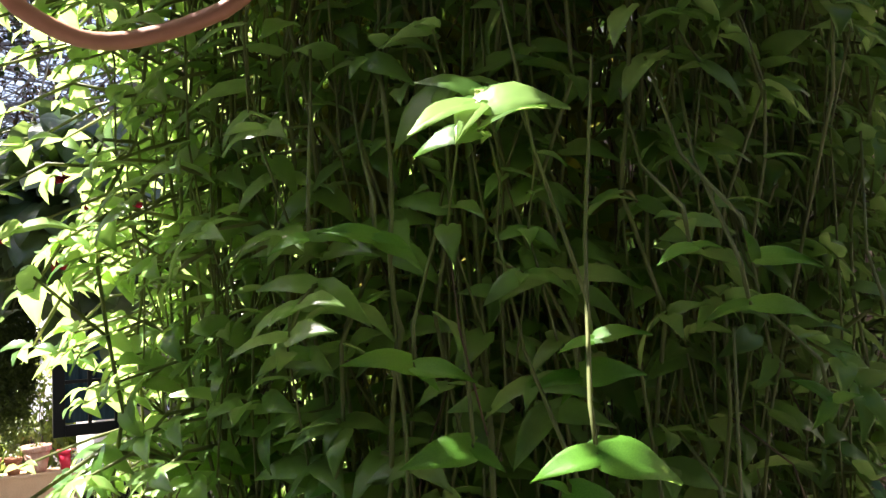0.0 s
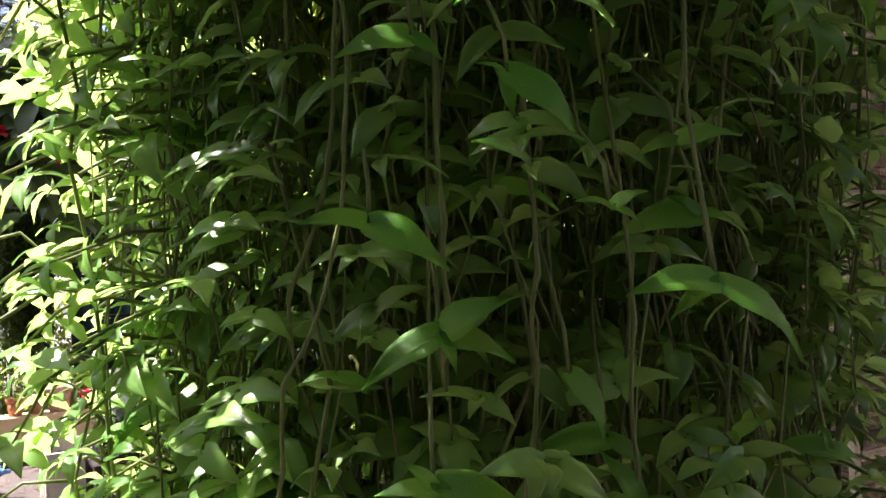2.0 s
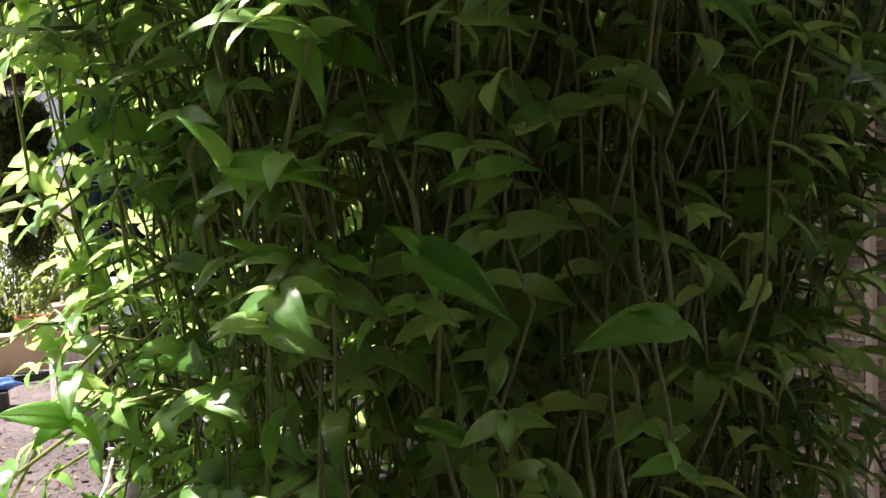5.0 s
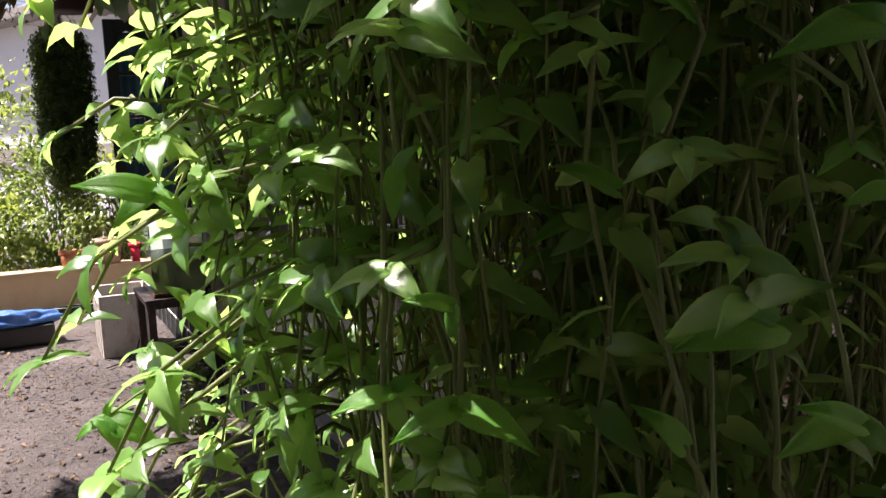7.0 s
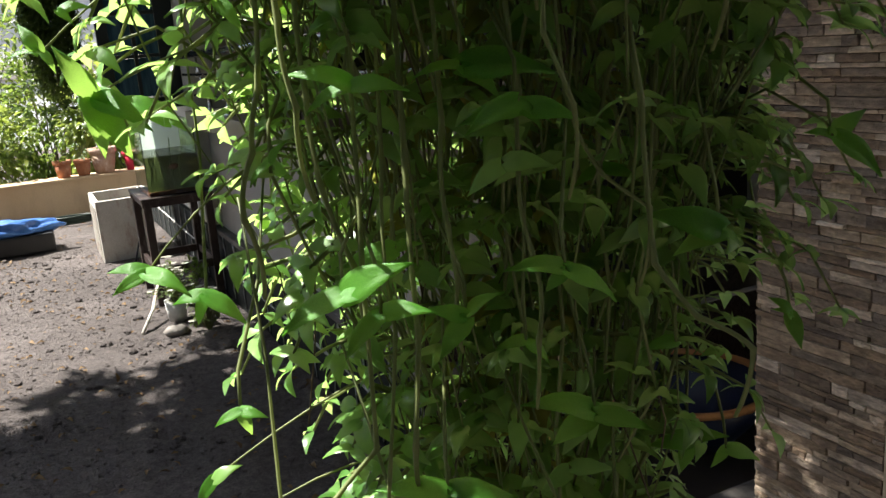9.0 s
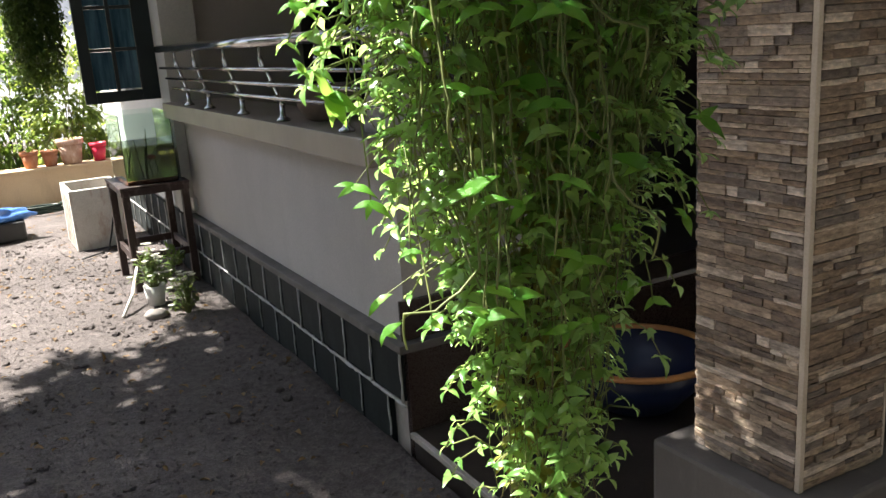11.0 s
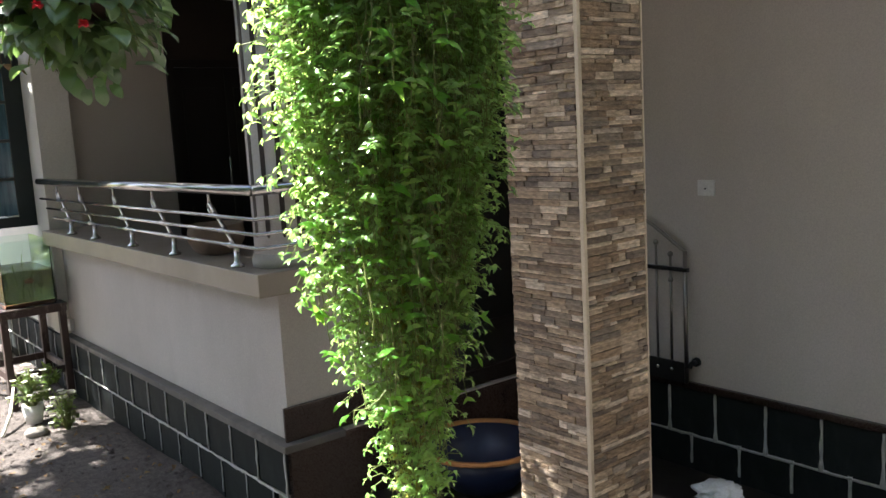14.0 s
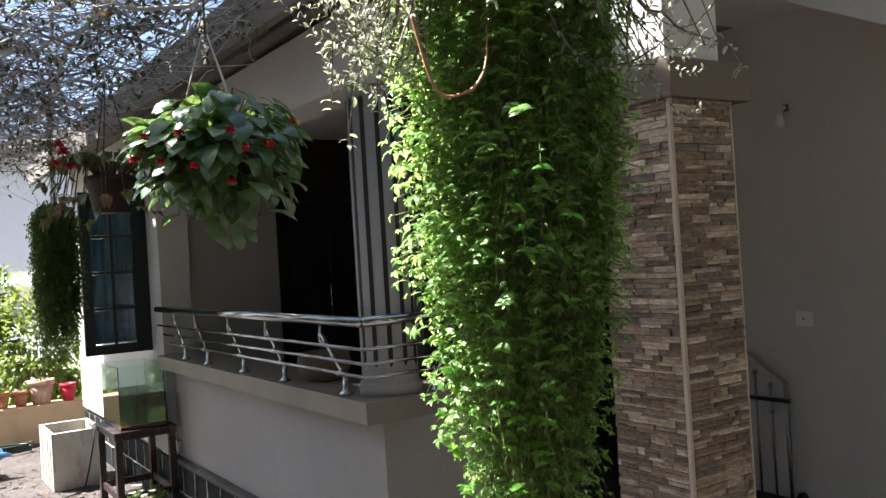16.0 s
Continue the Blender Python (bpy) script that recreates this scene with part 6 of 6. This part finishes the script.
def build_tree(place, top, size, count, leaf, seed, label, mat=None, name="tree", group=""):
    """A trunk from place to the crown's middle at top."""
    rnd = random.Random(seed)
    t = thing(name, place, label, "tree", group)
    inv = t.matrix_world.inverted()
    base, top = Vector(place), Vector(top)
    bars = [(bent(base - Vector((0, 0, 0.1)), top, 0, rnd, 8, 0.05), [0.13 - 0.009 * k for k in range(9)])]
    for k in range(14):
        s = base.lerp(top, rnd.uniform(0.55, 0.98))
        az = rnd.uniform(0, 6.28)
        e = top + Vector((math.cos(az) * size[0] * 0.8, math.sin(az) * size[1] * 0.8, rnd.uniform(-0.4, 0.7) * size[2]))
        bars.append((bent(s, e, 0.15, rnd, 7, 0.05), [0.045 - 0.005 * i for i in range(8)]))
    me = joined_tubes("trunk", bars, 8)
    me.transform(inv)
    link_mesh("trunk", me, BARK, t)
    crown(top, size, count, leaf, mat or LEAF_BUSH, rnd, BUSH_LEAF, "crown", t, 30, 0.2)
    return t


# Unseen tree, added so that each crown keeps sun off a chosen part.
unseen_shade_tree = build_tree((-5.2, 3.0, 0), (-3.45, 3.1, 5.3), (0.9, 1.25, 0.5), 4300, 0.13, 71, "unseen tree added to cast shade on parapet, pillar and ground")
crown((-1.67, 3.49, 5.0), (0.72, 1.95, 0.3), 12500, 0.13, LEAF_BUSH, random.Random(73), BUSH_LEAF, "crown", unseen_shade_tree, 30, 0.2)
crown((-1.57, 1.39, 5.05), (0.5, 0.6, 0.3), 4200, 0.13, LEAF_BUSH, random.Random(74), BUSH_LEAF, "crown", unseen_shade_tree, 30, 0.2)
crown((-1.92, 6.09, 5.0), (0.6, 1.2, 0.3), 6500, 0.13, LEAF_BUSH, random.Random(75), BUSH_LEAF, "crown", unseen_shade_tree, 30, 0.2)
crown((-2.52, 2.99, 5.1), (0.4, 1.6, 0.3), 5200, 0.13, LEAF_BUSH, random.Random(76), BUSH_LEAF, "crown", unseen_shade_tree, 30, 0.2)
crown((-2.17, 1.84, 5.05), (0.42, 0.75, 0.28), 4200, 0.13, LEAF_BUSH, random.Random(77), BUSH_LEAF, "crown", unseen_shade_tree, 30, 0.2)
crown((-1.57, 0.12, 5.1), (0.62, 0.44, 0.3), 5200, 0.13, LEAF_BUSH, random.Random(72), BUSH_LEAF, "crown", unseen_shade_tree, 30, 0.2)
crown((-3.05, 3.75, 5.05), (0.36, 0.55, 0.3), 540, 0.13, LEAF_BUSH, random.Random(78), BUSH_LEAF, "crown", unseen_shade_tree, 30, 0.2)
crown((-2.52, 0.15, 5.05), (0.30, 0.30, 0.25), 1800, 0.13, LEAF_BUSH, random.Random(79), BUSH_LEAF, "crown", unseen_shade_tree, 30, 0.2)
# Trees added out of view to cut the sky light from around the yard.
for k, (x, y, r, h) in enumerate(((-6.5, -4.5, 2.2, 3.2), (-3.2, -8.0, 2.4, 3.4), (0.8, -8.2, 2.4, 3.2), (4.5, -7.0, 2.4, 3.4), (-8.0, 0.5, 2.2, 3.0))):
    build_tree((x, y, 0), (x, y, h), (r, 1.8, h * 0.85), 3600, 0.30, 80 + k, "unseen dense tree added to hold back sky light", LEAF_DARK, "sky_block_tree", "garden trees")

# Unseen high crowns added to block sky light while the sun passes.
for k, (x, y, z, sx, sy) in enumerate(((-1.3, -4.6, 4.8, 2.6, 1.3), (-2.5, -6.0, 6.6, 3.6, 2.4), (4.6, -7.2, 6.4, 2.6, 2.2), (-7.0, -4.0, 6.4, 2.6, 2.6))):
    build_tree((x, y - 1.0, 0), (x, y, z), (sx, sy, 1.3), 5200, 0.30, 90 + k, "unseen tall tree added overhead to dim sky light", LEAF_DARK, "tall_sky_block_tree", "garden trees")
# More unseen trees that dim the light from behind.
for k, (x, y) in enumerate(((0.0, -5.8), (-3.2, -5.8))):
    build_tree((x, y, 0), (x, y, 2.4), (1.3, 0.9, 2.1), 3600, 0.24, 105 + k, "unseen leafy tree added behind the yard to dim sky light", LEAF_DARK, "sky_block_tree", "garden trees")
# Unseen row added on the left to lower the light on the parapet.
for k, y in enumerate((-1.5, 1.2, 4.0, 6.8)):
    build_tree((-5.9 - 0.4 * (k % 2), y, 0), (-5.9 - 0.4 * (k % 2), y, 2.6), (1.0, 1.5, 2.2), 3200, 0.24, 95 + k, "unseen leafy tree added along the yard to dim the parapet", LEAF_DARK, "sky_block_tree", "garden trees")


def build_bush(place, size, count, leaf, seed, mat, label, name="bush", group=""):
    rnd = random.Random(seed)
    t = thing(name, place, label, "bush", group)
    inv = t.matrix_world.inverted()
    base = Vector(place)
    bars = []
    for k in range(9):
        az = rnd.uniform(0, 6.28)
        e = base + Vector((math.cos(az) * size[0] * 0.6, math.sin(az) * size[1] * 0.6, size[2] * rnd.uniform(1.0, 1.7)))
        bars.append((bent(base + Vector((0.02 * math.cos(az), 0.02 * math.sin(az), -0.02)), e, 0.03, rnd, 6, 0.015), [0.012 * max(size) - 0.0014 * max(size) * i for i in range(7)]))
    me = joined_tubes("stalk_mass", bars, 6)
    me.transform(inv)
    link_mesh("stalk_mass", me, BARK, t, "", "stuff")
    crown(base + Vector((0, 0, size[2] * 1.05)), size, count, leaf, mat, rnd, BUSH_LEAF, "crown", t, 24, 0.25)
    return t


k = 0
for x, y, sx, sz, n, m in ((-2.3, 8.4, 0.6, 0.75, 1300, LEAF_SUNNY), (-1.35, 8.1, 0.5, 0.6, 1400, LEAF_SUNNY), (-0.75, 8.7, 0.55, 1.05, 1900, LEAF_BUSH), (-0.2, 8.2, 0.55, 0.95, 2300, LEAF_SUNNY), (0.6, 8.5, 0.55, 0.7, 1200, LEAF_SUNNY), (1.3, 8.3, 0.5, 0.75, 900, LEAF_SUNNY)):
    build_bush((x, y, 0), (sx, 0.45, sz), n, 0.10, 200 + k, m, "sunlit garden bush behind the boundary wall", "bush", "bushes behind the wall")
    k += 1
for x, y in ((-3.6, 10.6), (-1.6, 11.4), (1.9, 10.8)):
    build_bush((x, y, 0), (1.1, 0.9, 1.5), 1700, 0.13, 300 + k, LEAF_SUNNY, "tall leafy shrub near the neighbour house", "tall_shrub")
    k += 1
for x, y, n in ((-0.50, 7.43, 90), (-0.285, 7.44, 70), (-0.70, 7.43, 120)):
    build_bush((x, y, 0.57 if x < -0.4 else 0.66), (0.12, 0.12, 0.13), n, 0.05, 400 + k, LEAF_BUSH, "small potted plant on the boundary wall", "potted_plant", "pots on the boundary wall")
    k += 1
for x, y, s, m in ((-0.20, 2.98, 0.09, LEAF_BUSH),):
    build_bush((x, y, 0.0), (s, s, s * 1.5), 170, 0.045, 500 + k, m, "small leafy plant growing at the plinth", "small_plant", "plants along the plinth")
    k += 1


def white_blooms(place, r, count, seed):
    rnd = random.Random(seed)
    p = thing("flowering_plant", place, "small plant with white blooms growing by the plinth", "plant", "plants along the plinth")
    lv, bars, fl = [], [], []
    for k in range(count):
        az, el = rnd.uniform(0, 6.28), rnd.uniform(0.15, 1.5)
        d = Vector((math.cos(az) * math.cos(el), math.sin(az) * math.cos(el), math.sin(el) * 2.0))
        e = d * r * rnd.uniform(0.6, 1.0)
        bars.append(([Vector((0, 0, -0.02)), e * 0.5 + Vector((0, 0, 0.02)), e], [0.003, 0.0025, 0.0015]))
        for q in range(5):
            a = rnd.uniform(0, 6.28)
            lv.append((e * rnd.uniform(0.5, 1.0), frame_from((math.cos(a), math.sin(a), rnd.uniform(-0.4, 0.3)), (0, 0, 1)), rnd.uniform(0.025, 0.045)))
        if k % 2 == 0:
            for q in range(5):
                a = q * 1.257
                fl.append((e + Vector((0, 0, 0.008)), frame_from((math.cos(a), math.sin(a), 0.35), (0, 0, 1)), rnd.uniform(0.022, 0.032)))
    link_mesh("stalk_mass", joined_tubes("stalk_mass", bars, 5), STEM, p, "", "stuff")
    link_mesh("leaf_mass", leaves_mesh("leaf_mass", leaf_shape(3, 0.3, 0.08, 0.2), lv), LEAF_BUSH, p, "", "stuff")
    link_mesh("bloom_mass", leaves_mesh("bloom_mass", leaf_shape(3, 0.4, 0.05, 0.1, 0.6, 2.0), fl), WHITE_PETAL, p, "white blooms", "stuff")


white_blooms((-0.39, 2.72, 0.11), 0.15, 44, 601)
white_blooms((-0.26, 2.42, 0.0), 0.14, 34, 602)
stick = thing("loose_stick", (-0.52, 2.75, 0.0), "pale peeled stick leaning by the stand", "stick")
part("shaft", tube([(-0.10, -0.20, 0.012), (0.0, 0.0, 0.09), (0.08, 0.22, 0.20)], [0.010, 0.011, 0.008], 8), OLD_WHITE, stick)


def build_far_vine():
    rnd = random.Random(44)
    c = Vector((-0.80, 2.85, 0))
    v = thing("far_hanging_vine", (c.x, c.y, 3.0), "dark green hanging vine column further along the house", "vine")
    inv = v.matrix_world.inverted()
    lv, bars = [], []
    for k in range(190):
        a, rho = rnd.uniform(0, 6.28), math.sqrt(rnd.random())
        z_end = rnd.uniform(1.36, 1.75) if rho > 0.4 else rnd.uniform(1.22, 1.6)
        r = 0.15 * rho
        pts = []
        z = 3.02
        while z > z_end:
            q = r * (0.12 + 0.88 * min(1, max(0, (2.33 - z) / 0.10)) ** 0.5) * (0.6 + 0.4 * min(1, max(0, (z - 1.25) / 0.4)))
            pts.append(c + Vector((q * math.cos(a) + rnd.uniform(-0.01, 0.01), q * math.sin(a) + rnd.uniform(-0.01, 0.01), z)))
            z -= rnd.uniform(0.035, 0.055)
        bars.append((pts if k % 9 == 0 else [p for p in pts if p.z < 2.31][:1] + [p for p in pts if p.z < 2.31], 0.0016))
        for p in pts:
            if p.z > 2.31:
                continue
            for q in range(6):
                az = rnd.uniform(0, 6.28)
                o = Vector((rnd.gauss(0, 0.014), rnd.gauss(0, 0.014), rnd.gauss(0, 0.02)))
                lv.append((p + o, frame_from((math.cos(az), math.sin(az), -0.6), (0, 0, 1)), rnd.uniform(0.018, 0.03)))
    me = joined_tubes("stem_mass", bars, 4)
    me.transform(inv)
    link_mesh("stem_mass", me, STEM, v, "", "stuff")
    me = leaves_mesh("leaf_mass", leaf_shape(4, 0.27, 0.08, 0.25), lv)
    me.transform(inv)
    link_mesh("leaf_mass", me, LEAF_BUSH, v, "", "stuff")


build_far_vine()

# litter on the earth
rnd = random.Random(66)
lv = []
for k in range(1500):
    x, y = rnd.uniform(-3.0, -0.03), rnd.uniform(-2.6, 7.1)
    lv.append((Vector((x, y, ground_height(x, y) + 0.006)), frame_from((rnd.uniform(-1, 1), rnd.uniform(-1, 1), rnd.uniform(-0.1, 0.25)), (rnd.uniform(-0.4, 0.4), rnd.uniform(-0.4, 0.4), 1)), rnd.uniform(0.015, 0.055)))
tagged(link_mesh("leaf_litter", leaves_mesh("leaf_litter", leaf_shape(3, 0.26, 0.15, 0.1), lv), LEAF_DRY), "scattered dry brown leaves on the earth", "litter", "", "stuff")
pv, pf = [], []
b0 = bmesh.new()
bmesh.ops.create_icosphere(b0, subdivisions=1, radius=1.0)
iv, jf = [v.co.copy() for v in b0.verts], [tuple(v.index for v in f.verts) for f in b0.faces]
b0.free()
for k in range(6000):
    x, y = rnd.uniform(-2.4, -0.02), rnd.uniform(-1.4, 5.5)
    s = rnd.uniform(0.003, 0.010) if rnd.random() < 0.96 else rnd.uniform(0.014, 0.028)
    sq = (s * rnd.uniform(0.8, 1.3), s * rnd.uniform(0.8, 1.3), s * rnd.uniform(0.5, 0.8))
    o = len(pv)
    pv += [(x + v.x * sq[0] * rnd.uniform(0.8, 1.15), y + v.y * sq[1] * rnd.uniform(0.8, 1.15), ground_height(x, y) + s * 0.2 + v.z * sq[2]) for v in iv]
    pf += [tuple(i + o for i in f) for f in jf]
me = bpy.data.meshes.new("pebbles")
me.from_pydata(pv, [], pf)
tagged(link_mesh("pebbles", me, EARTH), "small clods and pebbles on the earth", "pebbles", "", "stuff")
